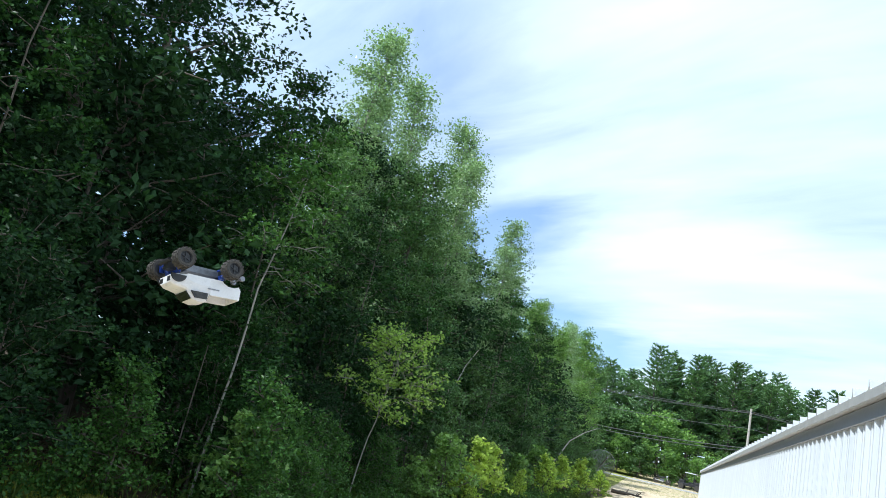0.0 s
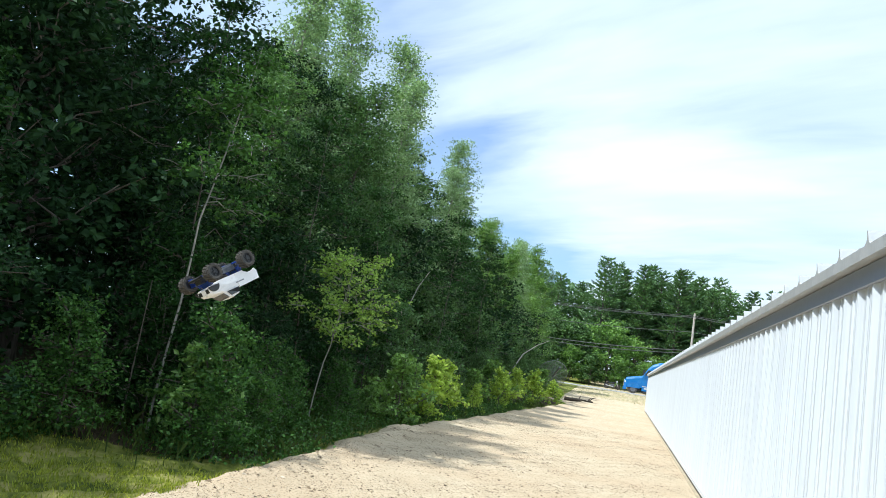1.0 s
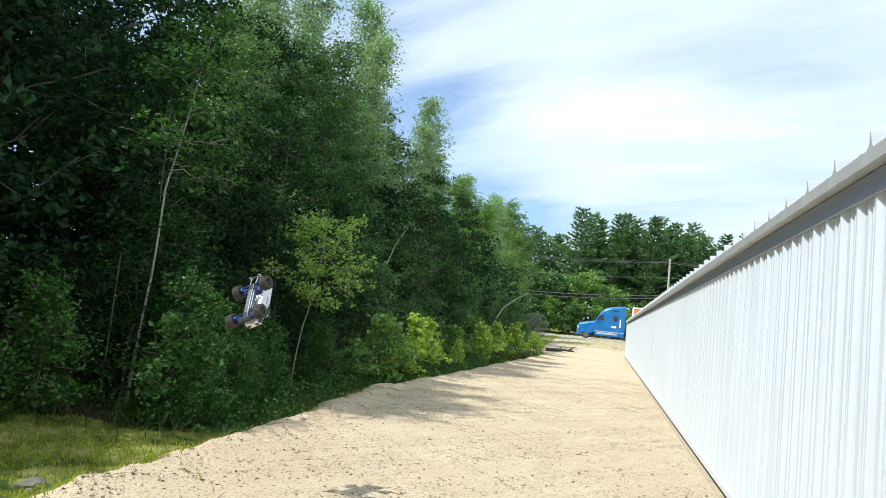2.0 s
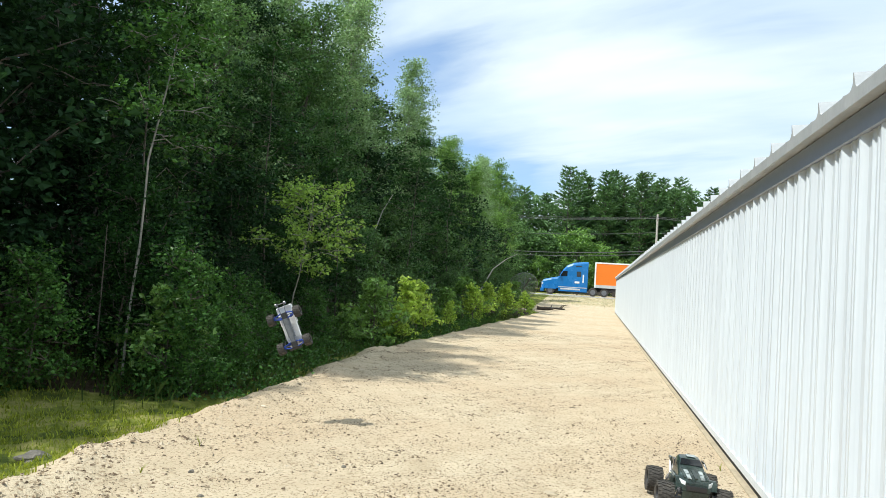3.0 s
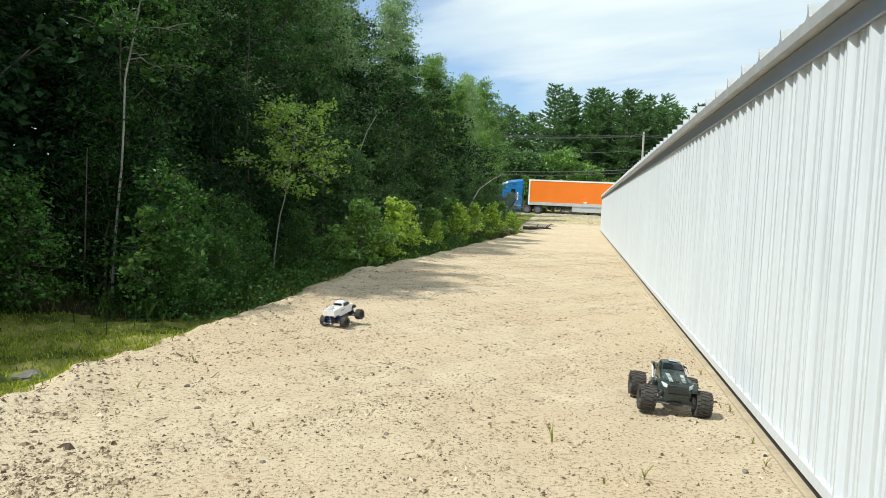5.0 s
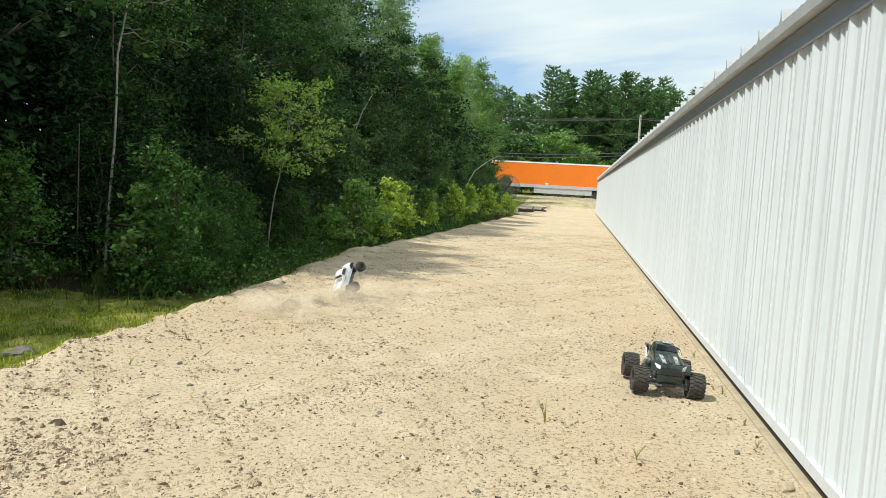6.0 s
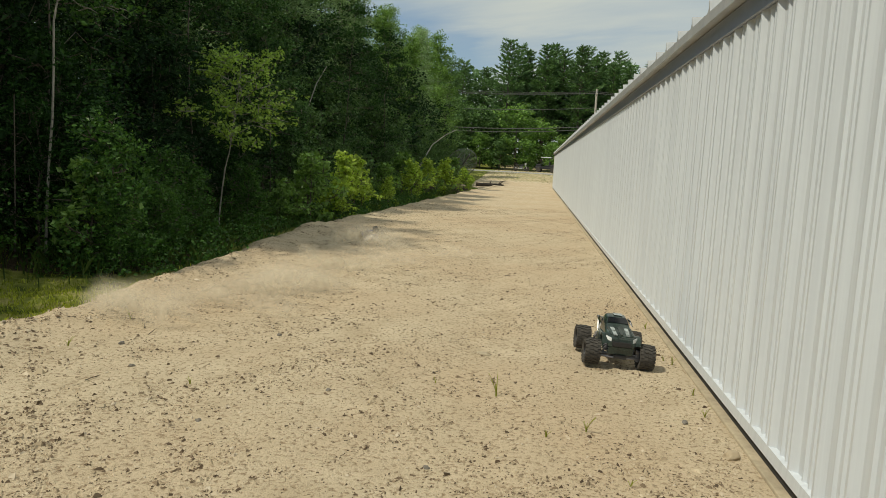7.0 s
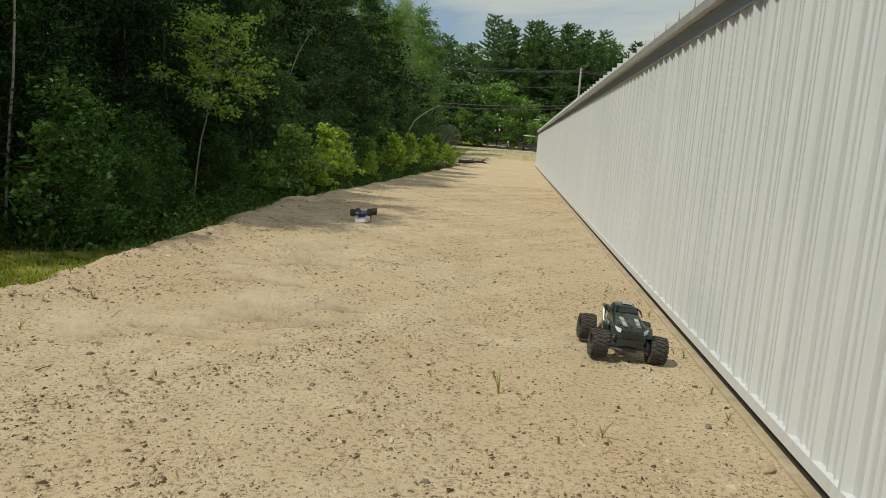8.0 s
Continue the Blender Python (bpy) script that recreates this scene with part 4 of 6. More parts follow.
def low_plants():
    """Broad-leaved weeds along the foot of the bank."""
    rng = np.random.default_rng(84)
    n = 560
    y = 3 + 30 * rng.random(n) ** 1.3
    d = rng.uniform(0.42, 2.6, n)
    d = np.where(y < 8.3, np.maximum(d, 3.0), d)
    x = np.interp(y, EDGE_Y, EDGE_X) - d
    c = []
    for i in range(n):
        h = rng.uniform(0.12, 0.55) * (0.6 + 0.4 * d[i])
        m = 48
        q = rng.random(m)
        c.append(np.stack([x[i] + rng.normal(0, 0.11, m) * (0.6 + q), y[i] + rng.normal(0, 0.11, m) * (0.6 + q), height(x[i], y[i]) + q * h], 1))
    v, f = leaves_np(np.concatenate(c), 0.058, rng, wide=0.7)
    tagged(np_part("low_weeds", v, f, M_LEAF_V), "low broad-leaved weeds along the bank", "weeds", kind="stuff")


low_plants()


# ---- radio-controlled trucks ----
def tyre_bm(R, W, lugs):
    """A fat off-road tyre about the y axis with chunky tread blocks."""
    prof = [(R * 0.56, -W * 0.40), (R * 0.60, -W * 0.47), (R * 0.78, -W * 0.52), (R * 0.90, -W * 0.47), (R * 0.94, -W * 0.30), (R * 0.945, 0),
            (R * 0.94, W * 0.30), (R * 0.90, W * 0.47), (R * 0.78, W * 0.52), (R * 0.60, W * 0.47), (R * 0.56, W * 0.40)]
    bm = lathe_bm(prof + prof[:1], 28, cap=False)
    for i in range(lugs):
        a = 2 * math.pi * i / lugs
        for side in (-1, 1):
            for y0, y1, tw, da in ((0.03, 0.27, 0.35, 0.0), (0.29, 0.52, 0.0, 0.5)):
                off = a + (da + (0.25 if side > 0 else 0)) * 2 * math.pi / lugs
                r = bmesh.ops.create_cube(bm, size=1.0)
                wv = 2 * math.pi * R / lugs * 0.56
                drop = 0.0 if y0 < 0.2 else 0.045 * R
                for v in r["verts"]:
                    q = Vector((v.co.x * wv + v.co.y * tw * wv * side, side * W * (y0 + (v.co.y + 0.5) * (y1 - y0)), R * 0.965 - drop + v.co.z * R * 0.085))
                    v.co = Matrix.Rotation(off, 3, "Y") @ q
    return bm


def rim_bm(R, W):
    bm = lathe_bm([(R * 0.555, -W * 0.41), (R * 0.555, W * 0.41), (R * 0.50, W * 0.43), (R * 0.46, W * 0.30), (R * 0.12, W * 0.22), (R * 0.12, W * 0.36), (R * 0.05, W * 0.38)], 20)
    for i in range(6):
        r = bmesh.ops.create_cube(bm, size=1.0)
        for v in r["verts"]:
            v.co = Matrix.Rotation(i * math.pi / 3, 3, "Y") @ Vector((v.co.x * R * 0.10, W * 0.29 + v.co.y * W * 0.10, R * 0.30 + v.co.z * R * 0.38))
    return bm


def shock(parent, a, b, S, spring):
    sh = part("shock_absorber", rod_bm(a, b, 0.009 * S), M_GUN, parent)
    a, b = Vector(a), Vector(b)
    n, turns = 48, 6
    ax = (b - a).normalized()
    u = ax.orthogonal().normalized()
    v = ax.cross(u)
    pts = [a + (b - a) * (0.08 + 0.62 * i / n) + (u * math.cos(turns * 2 * math.pi * i / n) + v * math.sin(turns * 2 * math.pi * i / n)) * 0.019 * S for i in range(n + 1)]
    vv, ff = tube_np([tuple(p) for p in pts], [0.0045 * S] * (n + 1), 5)
    np_part("spring", vv, ff, spring, sh, smooth=True)
    return sh


def rc_truck(name, label, S, white):
    """A radio-controlled monster truck about 0.6 m long at S = 1; the origin lies between the four hubs, x forward."""
    t = thing(name, label, "toy truck")
    A, B, R, W = 0.24, 0.2175, (0.095 if white else 0.104), (0.100 if white else 0.118)
    k = lambda *p: tuple(S * q for q in p)
    accent = M_BLUE if white else M_GUN
    cw = 0.036 if white else 0.055
    bm = box_bm(k(-0.25, -cw, -0.028), k(0.25, cw, 0.010), 0.008 * S)
    add_box(bm, k(-0.20, -cw - 0.018, -0.010), k(0.12, cw + 0.018, 0.045), 0.008 * S)
    part("chassis", bm, M_BLACK if not white else M_PLATE, t)
    for sx in (-1, 1):
        part("gearbox", box_bm(k(sx * A - 0.05, -0.045, -0.03), k(sx * A + 0.05, 0.045, 0.055), 0.010 * S), M_BLACK, t)
        part("shock_tower", box_bm(k(sx * (A - 0.035) - 0.006, -0.085, 0.03), k(sx * (A - 0.035) + 0.006, 0.085, 0.115), 0.004 * S), accent, t)
        part("drive_axle", rod_bm(k(sx * A, -B, 0), k(sx * A, B, 0), 0.008 * S), M_GUN, t)
        for sy in (-1, 1):
            bm = bmesh.new()
            for dx in (-0.045, 0.045):
                add_rod(bm, k(sx * A + dx, sy * 0.045, -0.02), k(sx * A + dx * 0.3, sy * (B - 0.045), -0.018), 0.010 * S)
            add_box(bm, k(sx * A - 0.022, min(sy * (B - 0.075), sy * (B - 0.05)), -0.045), k(sx * A + 0.022, max(sy * (B - 0.075), sy * (B - 0.05)), 0.045), 0.004 * S)
            part("suspension_arm", bm, accent, t, "blue suspension arm" if white else "")
            shock(t, k(sx * (A - 0.03), sy * 0.075, 0.105), k(sx * (A - 0.02), sy * (B - 0.085), -0.015), S, accent)
            wheel = part("wheel", tyre_bm(R * S, W * S, 15 if white else 21), M_RUBBER, t, "knobbly dusty black tyre")
            wheel.matrix_basis = pose(*k(sx * A, sy * B, 0), 0, 0, 0 if sy > 0 else 180)
            part("rim", rim_bm(R * S, W * S), M_BLACK, wheel)
    part("front_bumper", loft_bm([[k(x, y * (1.0 if white else 0.5), z) for x, z in ((0.285, -0.030), (0.322, -0.018), (0.322, -0.002), (0.285, 0.004))] for y in (-0.10, -0.07, 0.07, 0.10)]), M_BLACK, t)
    if white:
        # pick-up shell: bonnet, cab and open load bed, set back on the chassis
        zb, back = 0.122, -0.045
        kb = lambda x, y, z: k(x + back, y, z)
        sec = [(0.325, 0.096, 0.084, 0.0, 0.066), (0.290, 0.114, 0.101, -0.01, 0.088), (0.20, 0.120, 0.108, -0.02, 0.104), (0.175, 0.122, 0.108, -0.03, 0.112), (0.105, 0.122, 0.095, -0.03, 0.182),
               (0.04, 0.122, 0.093, -0.03, 0.196), (-0.035, 0.122, 0.096, -0.03, 0.182), (-0.048, 0.122, 0.115, -0.03, 0.126)]
        body = part("body", loft_bm([[kb(*p) for p in shell_ring(x, wb, wt, zb + z0, zb + z1)] for x, wb, wt, z0, z1 in sec]), M_BODYW, t, "white pick-up style shell")
        for sy in (-1, 1):
            lo, hi = sorted((sy * 0.104, sy * 0.122))
            bed = [(-0.048, -0.03), (-0.048, 0.126), (-0.345, 0.120), (-0.356, 0.030), (-0.335, -0.004), (-0.290, 0.012), (-0.225, 0.012), (-0.180, -0.012), (-0.165, -0.03)]
            part("bed_side", loft_bm([[kb(x, y, zb + z) for x, z in bed] for y in (lo, hi)]), M_BODYW, body)
            part("side_window", loft_bm([[kb(x, sy * (y + o), z) for x, y, z in ((-0.025, 0.101, zb + 0.168), (0.092, 0.101, zb + 0.170), (0.142, 0.117, zb + 0.116), (-0.025, 0.120, zb + 0.116))] for o in (0.002, 0.008)]), M_GLASSK, body)
            part("headlight", box_bm(kb(0.300, sy * 0.062 - 0.026, zb + 0.010), kb(0.328, sy * 0.062 + 0.026, zb + 0.055), 0.004 * S), M_BLACK, body)
            part("wheel_arch", loft_bm([[kb(0.265 + 0.075 * math.cos(a), sy * (0.112 + o), zb - 0.012 + 0.075 * math.sin(a)) for a in np.linspace(0.1, 3.0, 10)] for o in (0.0, 0.014)]), M_BLACK, body)
            for x0, x1 in ((-0.135, -0.105), (-0.098, -0.055), (-0.048, -0.02)):
                part("side_graphic", box_bm(kb(x0, sy * 0.124 - 0.002, zb + 0.062), kb(x1, sy * 0.124 + 0.002, zb + 0.074)), M_GUN, body)
        part("windscreen", loft_bm([[kb(0.113, -0.082, zb + 0.176), kb(0.113, 0.082, zb + 0.176), kb(0.171, 0.096, zb + 0.118), kb(0.171, -0.096, zb + 0.118)],
                                    [kb(0.117, -0.082, zb + 0.180), kb(0.117, 0.082, zb + 0.180), kb(0.175, 0.096, zb + 0.122), kb(0.175, -0.096, zb + 0.122)]]), M_GLASSK, body)
        part("rear_window", loft_bm([[kb(-0.039 + o, -0.075, zb + 0.168), kb(-0.039 + o, 0.075, zb + 0.168), kb(-0.049 + o, 0.085, zb + 0.132), kb(-0.049 + o, -0.085, zb + 0.132)] for o in (-0.006, 0.0)]), M_GLASSK, body)
        part("tailgate", box_bm(kb(-0.352, -0.104, zb + 0.020), kb(-0.340, 0.104, zb + 0.120), 0.003 * S), M_BODYW, body)
        part("bed_floor", box_bm(kb(-0.340, -0.104, zb + 0.050), kb(-0.048, 0.104, zb + 0.060), 0.002 * S), M_BODYW, body)
        for sx in (-0.20, 0.20):
            for sy in (-0.05, 0.05):
                part("body_post", rod_bm(k(sx, sy, 0.05), k(sx, sy, zb + 0.075), 0.006 * S), M_BLACK, t)
        bar = part("wheelie_bar", add_rod(add_rod(rod_bm(k(-0.27, -0.04, -0.01), k(-0.44, -0.055, 0.01), 0.007 * S), k(-0.27, 0.04, -0.01), k(-0.44, 0.055, 0.01), 0.007 * S), k(-0.44, -0.08, 0.01), k(-0.44, 0.08, 0.01), 0.006 * S), M_GUN, t)
        for sy in (-1, 1):
            part("wheelie_wheel", rod_bm(k(-0.44, sy * 0.062, 0.01), k(-0.44, sy * 0.085, 0.01), 0.026 * S, n=14), M_GUN, bar)
    else:
        zb = 0.030
        sec = [(-0.175, 0.095, 0.085, zb + 0.055, zb + 0.165), (-0.135, 0.118, 0.095, zb + 0.035, zb + 0.215), (-0.07, 0.125, 0.100, zb + 0.02, zb + 0.238), (0.02, 0.128, 0.098, zb + 0.02, zb + 0.228),
               (0.075, 0.130, 0.112, zb + 0.02, zb + 0.185), (0.120, 0.134, 0.120, zb + 0.045, zb + 0.158), (0.20, 0.140, 0.126, zb + 0.075, zb + 0.150), (0.27, 0.138, 0.120, zb + 0.06, zb + 0.132), (0.315, 0.120, 0.10, zb + 0.035, zb + 0.105)]
        sec = [(x, 0.90 * wb, 0.90 * wt, z0, z1) for x, wb, wt, z0, z1 in sec]
        body = part("body", loft_bm([[k(*p) for p in shell_ring(*q)] for q in sec]), M_BODYK, t, "glossy black-green shell with silver flashes", smooth=True)
        bev = body.modifiers.new("round", "BEVEL")
        bev.width, bev.segments, bev.limit_method = 0.010 * S, 3, "ANGLE"
        for sy in (-1, 1):
            part("wheel_arch", loft_bm([[k(0.235 + 0.075 * math.cos(a), sy * (0.108 + o), 0.075 + 0.085 * math.sin(a)) for a in np.linspace(0.2, 2.9, 10)] + [k(0.235 + 0.062 * math.cos(a), sy * (0.108 + o), 0.075 + 0.070 * math.sin(a)) for a in np.linspace(2.9, 0.2, 10)] for o in (0.0, 0.045)]), M_BODYK, body)
            part("side_flash", box_bm(k(-0.10, sy * 0.117 - 0.002, zb + 0.075), k(0.06, sy * 0.117 + 0.002, zb + 0.098)), M_STRIPE, body)
        part("windscreen", loft_bm([[k(0.022, -0.074, zb + 0.221), k(0.022, 0.074, zb + 0.221), k(0.072, 0.088, zb + 0.186), k(0.072, -0.088, zb + 0.186)],
                                    [k(0.026, -0.074, zb + 0.226), k(0.026, 0.074, zb + 0.226), k(0.077, 0.088, zb + 0.190), k(0.077, -0.088, zb + 0.190)]]), M_GLASSK, body)
        # Pale roof plate: the sky's reflection laid on as colour.
        part("roof_flash", box_bm(k(-0.085, -0.022, zb + 0.236), k(-0.005, 0.050, zb + 0.242), 0.003 * S), M_STRIPE, body)
        for y0, y1 in ((-0.072, -0.040), (0.040, 0.072)):
            part("bonnet_stripe", loft_bm([[k(0.130, y0, zb + 0.157 + o), k(0.130, y1, zb + 0.157 + o), k(0.285, y1 * 0.9, zb + 0.127 + o), k(0.285, y0 * 0.9, zb + 0.127 + o)] for o in (0.0, 0.006)]), M_STRIPE, body)
        for sy in (-1, 1):
            part("headlight", loft_bm([[k(x, sy * y, z) for x, y, z in ((0.262 + o, 0.128, zb + 0.090), (0.300 + o, 0.086, zb + 0.085), (0.300 + o, 0.086, zb + 0.112), (0.258 + o, 0.124, zb + 0.122))] for o in (0.010, 0.020)]), M_LAMP, body, "pale headlight")
            part("side_window", loft_bm([[k(x, sy * (y + o), z) for x, y, z in ((-0.12, 0.112, zb + 0.200), (0.0, 0.112, zb + 0.205), (0.055, 0.124, zb + 0.165), (-0.12, 0.124, zb + 0.165))] for o in (0.002, 0.008)]), M_GLASSK, body)
            part("rear_wing", box_bm(k(-0.285, sy * 0.10 - 0.012, zb + 0.150), k(-0.16, sy * 0.10 + 0.012, zb + 0.172), 0.005 * S), M_BODYK, body)
            part("cage_bar", add_rod(rod_bm(k(-0.175, sy * 0.09, zb + 0.16), k(-0.29, sy * 0.095, zb + 0.155), 0.008 * S), k(-0.29, sy * 0.095, zb + 0.155), k(-0.25, sy * 0.06, zb + 0.02), 0.008 * S), M_BLACK, t)
        for y0, y1 in ((-0.012, 0.012), (-0.098, -0.086), (0.086, 0.098)):
            part("bonnet_crease", loft_bm([[k(0.128, y0, zb + 0.156 + o), k(0.128, y1, zb + 0.156 + o), k(0.280, y1 * 0.92, zb + 0.128 + o), k(0.280, y0 * 0.92, zb + 0.128 + o)] for o in (0.0, 0.009)]), M_BODYK, body)
        part("chin_panel", loft_bm([[k(x, y, z) for x, z in ((0.262, zb + 0.030), (0.318, zb + 0.040), (0.300, zb - 0.022), (0.262, zb - 0.030))] for y in (-0.098, -0.085, 0.085, 0.098)]), M_BODYK, body)
        for sy in (-1, 1):
            part("sill_panel", loft_bm([[k(x, sy * (0.104 + o), z) for x, z in ((-0.16, zb + 0.055), (0.135, zb + 0.050), (0.150, zb - 0.012), (-0.12, zb - 0.018))] for o in (0.0, 0.012)]), M_BODYK, body)
            part("rear_brace", add_rod(rod_bm(k(-0.155, sy * 0.080, zb + 0.185), k(-0.235, sy * 0.092, zb + 0.060), 0.006 * S), k(-0.29, sy * 0.095, zb + 0.155), k(-0.20, sy * 0.10, zb + 0.050), 0.006 * S), M_ALU, t, "bright metal brace")
            part("battery_tray", box_bm(k(-0.215, sy * 0.088 - 0.016, 0.012), k(-0.150, sy * 0.088 + 0.016, 0.085), 0.006 * S), M_TRAY, t, "pale yellow side box")
        part("grille", box_bm(k(0.305, -0.075, zb + 0.045), k(0.325, 0.075, zb + 0.085), 0.005 * S), M_BLACK, body)
        part("rear_strut", rod_bm(k(-0.29, -0.095, zb + 0.155), k(-0.29, 0.095, zb + 0.155), 0.008 * S), M_BLACK, t)
    return t


BLACK_RC = rc_truck("rc_monster_truck", "black monster truck with big knobbly tyres parked on gravel", 0.96, False)
BLACK_RC.matrix_basis = pose(0.745, 5.99, 0.110, -3.5, 0, -85)
WHITE_RC = rc_truck("rc_pickup_truck", "white pick-up with blue suspension tumbling through the air", 0.667, True)


# ---- lorry on the road ----
def truck_wheel(parent, x, y, z, r=0.51, w=0.28):
    wl = part("wheel", lathe_bm([(r * 0.58, -w / 2), (r * 0.9, -w / 2), (r, -w * 0.36), (r, w * 0.36), (r * 0.9, w / 2), (r * 0.58, w / 2), (r * 0.58, -w / 2)], 24, cap=False), M_RUBBER, parent)
    wl.matrix_basis = pose(x, y, z)
    part("rim", lathe_bm([(r * 0.58, -w * 0.48), (r * 0.54, -w * 0.40), (r * 0.30, -w * 0.25), (r * 0.18, -w * 0.52), (r * 0.05, -w * 0.55), (r * 0.05, w * 0.4)], 18), M_GUN, wl)
    return wl


def ring_y(x, z0, z1, w, r):
    """Cross-section across the lorry at x, with rounded top."""
    return [(x, -w, z0), (x, -w, z1 - r), (x, -w + r * 0.35, z1 - r * 0.3), (x, -w + r, z1), (x, w - r, z1), (x, w - r * 0.35, z1 - r * 0.3), (x, w, z1 - r), (x, w, z0)]


def build_tractor():
    """Heading -x, front bumper at the origin, on the road's level."""
    t = thing("semi_tractor", "bright blue sleeper-cab semi tractor on the road", "truck")
    part("frame", add_box(box_bm((0.9, -0.45, 0.55), (7.9, 0.45, 0.85), 0.02), (1.0, -0.9, 0.35), (5.3, 0.9, 0.6), 0.03), M_CHASSIS, t)
    part("bonnet", loft_bm([ring_y(*q) for q in [(0.05, 0.62, 1.35, 0.85, 0.20), (0.25, 0.58, 1.75, 1.0, 0.25), (1.2, 0.75, 1.98, 1.1, 0.25), (2.05, 0.75, 2.15, 1.15, 0.25)]]), M_CABBLUE, t)
    cab = part("cab", loft_bm([ring_y(*q) for q in [(2.0, 0.75, 2.15, 1.18, 0.2), (2.55, 0.75, 3.05, 1.18, 0.25), (3.0, 0.75, 3.55, 1.2, 0.28), (3.7, 0.72, 3.86, 1.22, 0.28), (4.8, 0.72, 4.02, 1.25, 0.25), (5.45, 0.72, 4.05, 1.25, 0.22)]]), M_CABBLUE, t, "blue cab with high roof fairing")
    for sy in (-1, 1):
        lo, hi = sorted((sy * 1.16, sy * 1.215))
        part("door_window", loft_bm([[(2.25, y, 2.25), (3.05, y, 2.25), (3.05, y, 2.85), (2.55, y, 2.85)] for y in (lo, hi)]), M_GLASSK, cab)
        lo, hi = sorted((sy * 1.2, sy * 1.262))
        part("sleeper_window", box_bm((4.15, lo, 2.25), (4.65, hi, 2.85), 0.02), M_GLASSK, cab)
        part("roof_slot", box_bm((4.0, lo, 3.42), (4.7, hi, 3.52), 0.01), M_CHASSIS, cab)
        lo, hi = sorted((sy * 1.0, sy * 1.27))
        part("side_skirt", box_bm((2.05, lo, 0.42), (5.4, hi, 0.98), 0.04), M_CABBLUE, t, "blue side skirt")
        part("fuel_tank", rod_bm((2.3, sy * 1.0, 0.72), (4.6, sy * 1.0, 0.72), 0.29, n=18), M_ALU, t)
        part("skirt_stripe", box_bm((2.05, sy * 1.275 - 0.006, 0.90), (5.4, sy * 1.275 + 0.006, 0.99)), M_ALU, t)
        part("headlight", box_bm((0.10, sy * 0.82 - 0.17, 1.12), (0.40, sy * 0.82 + 0.17, 1.34), 0.04), M_LAMP, t)
        part("mirror", add_rod(box_bm((2.05, sy * 1.38 - 0.08, 2.2), (2.17, sy * 1.38 + 0.08, 2.85), 0.03), (2.3, sy * 1.18, 2.5), (2.11, sy * 1.38, 2.5), 0.025), M_CHASSIS, cab)
        lo, hi = sorted((sy * 0.82, sy * 1.22))
        part("front_wing", loft_bm([[(1.1 - 0.72 * math.cos(a), y, 0.62 + 0.68 * math.sin(a)) for a in np.linspace(0.05, 3.09, 9)] for y in (lo, hi)]), M_CABBLUE, t)
        part("cab_graphic", box_bm((4.85, sy * 1.256 - 0.004, 1.55), (5.0, sy * 1.256 + 0.004, 2.5)), M_TRIMW, cab)
        part("cab_graphic", box_bm((3.95, sy * 1.256 - 0.004, 1.45), (4.5, sy * 1.256 + 0.004, 1.68)), M_TRIMW, cab)
    part("windscreen", loft_bm([[(2.10, -1.0, 2.24), (2.10, 1.0, 2.24), (2.52, 1.0, 2.98), (2.52, -1.0, 2.98)], [(2.06, -1.0, 2.28), (2.06, 1.0, 2.28), (2.48, 1.0, 3.02), (2.48, -1.0, 3.02)]]), M_GLASSK, cab)
    part("grille", box_bm((-0.01, -0.55, 0.75), (0.10, 0.55, 1.5), 0.03), M_ALU, t)
    part("bumper", box_bm((-0.06, -1.2, 0.32), (0.35, 1.2, 0.70), 0.06), M_CABBLUE, t)
    part("fifth_wheel", box_bm((5.9, -0.5, 0.85), (7.1, 0.5, 1.10), 0.03), M_CHASSIS, t)
    wheels = [truck_wheel(t, x, y, 0.51, w=w) for x, yy, w in ((1.1, 1.02, 0.30), (6.1, 0.95, 0.55), (7.4, 0.95, 0.55)) for y in (-yy, yy)]
    return t, wheels


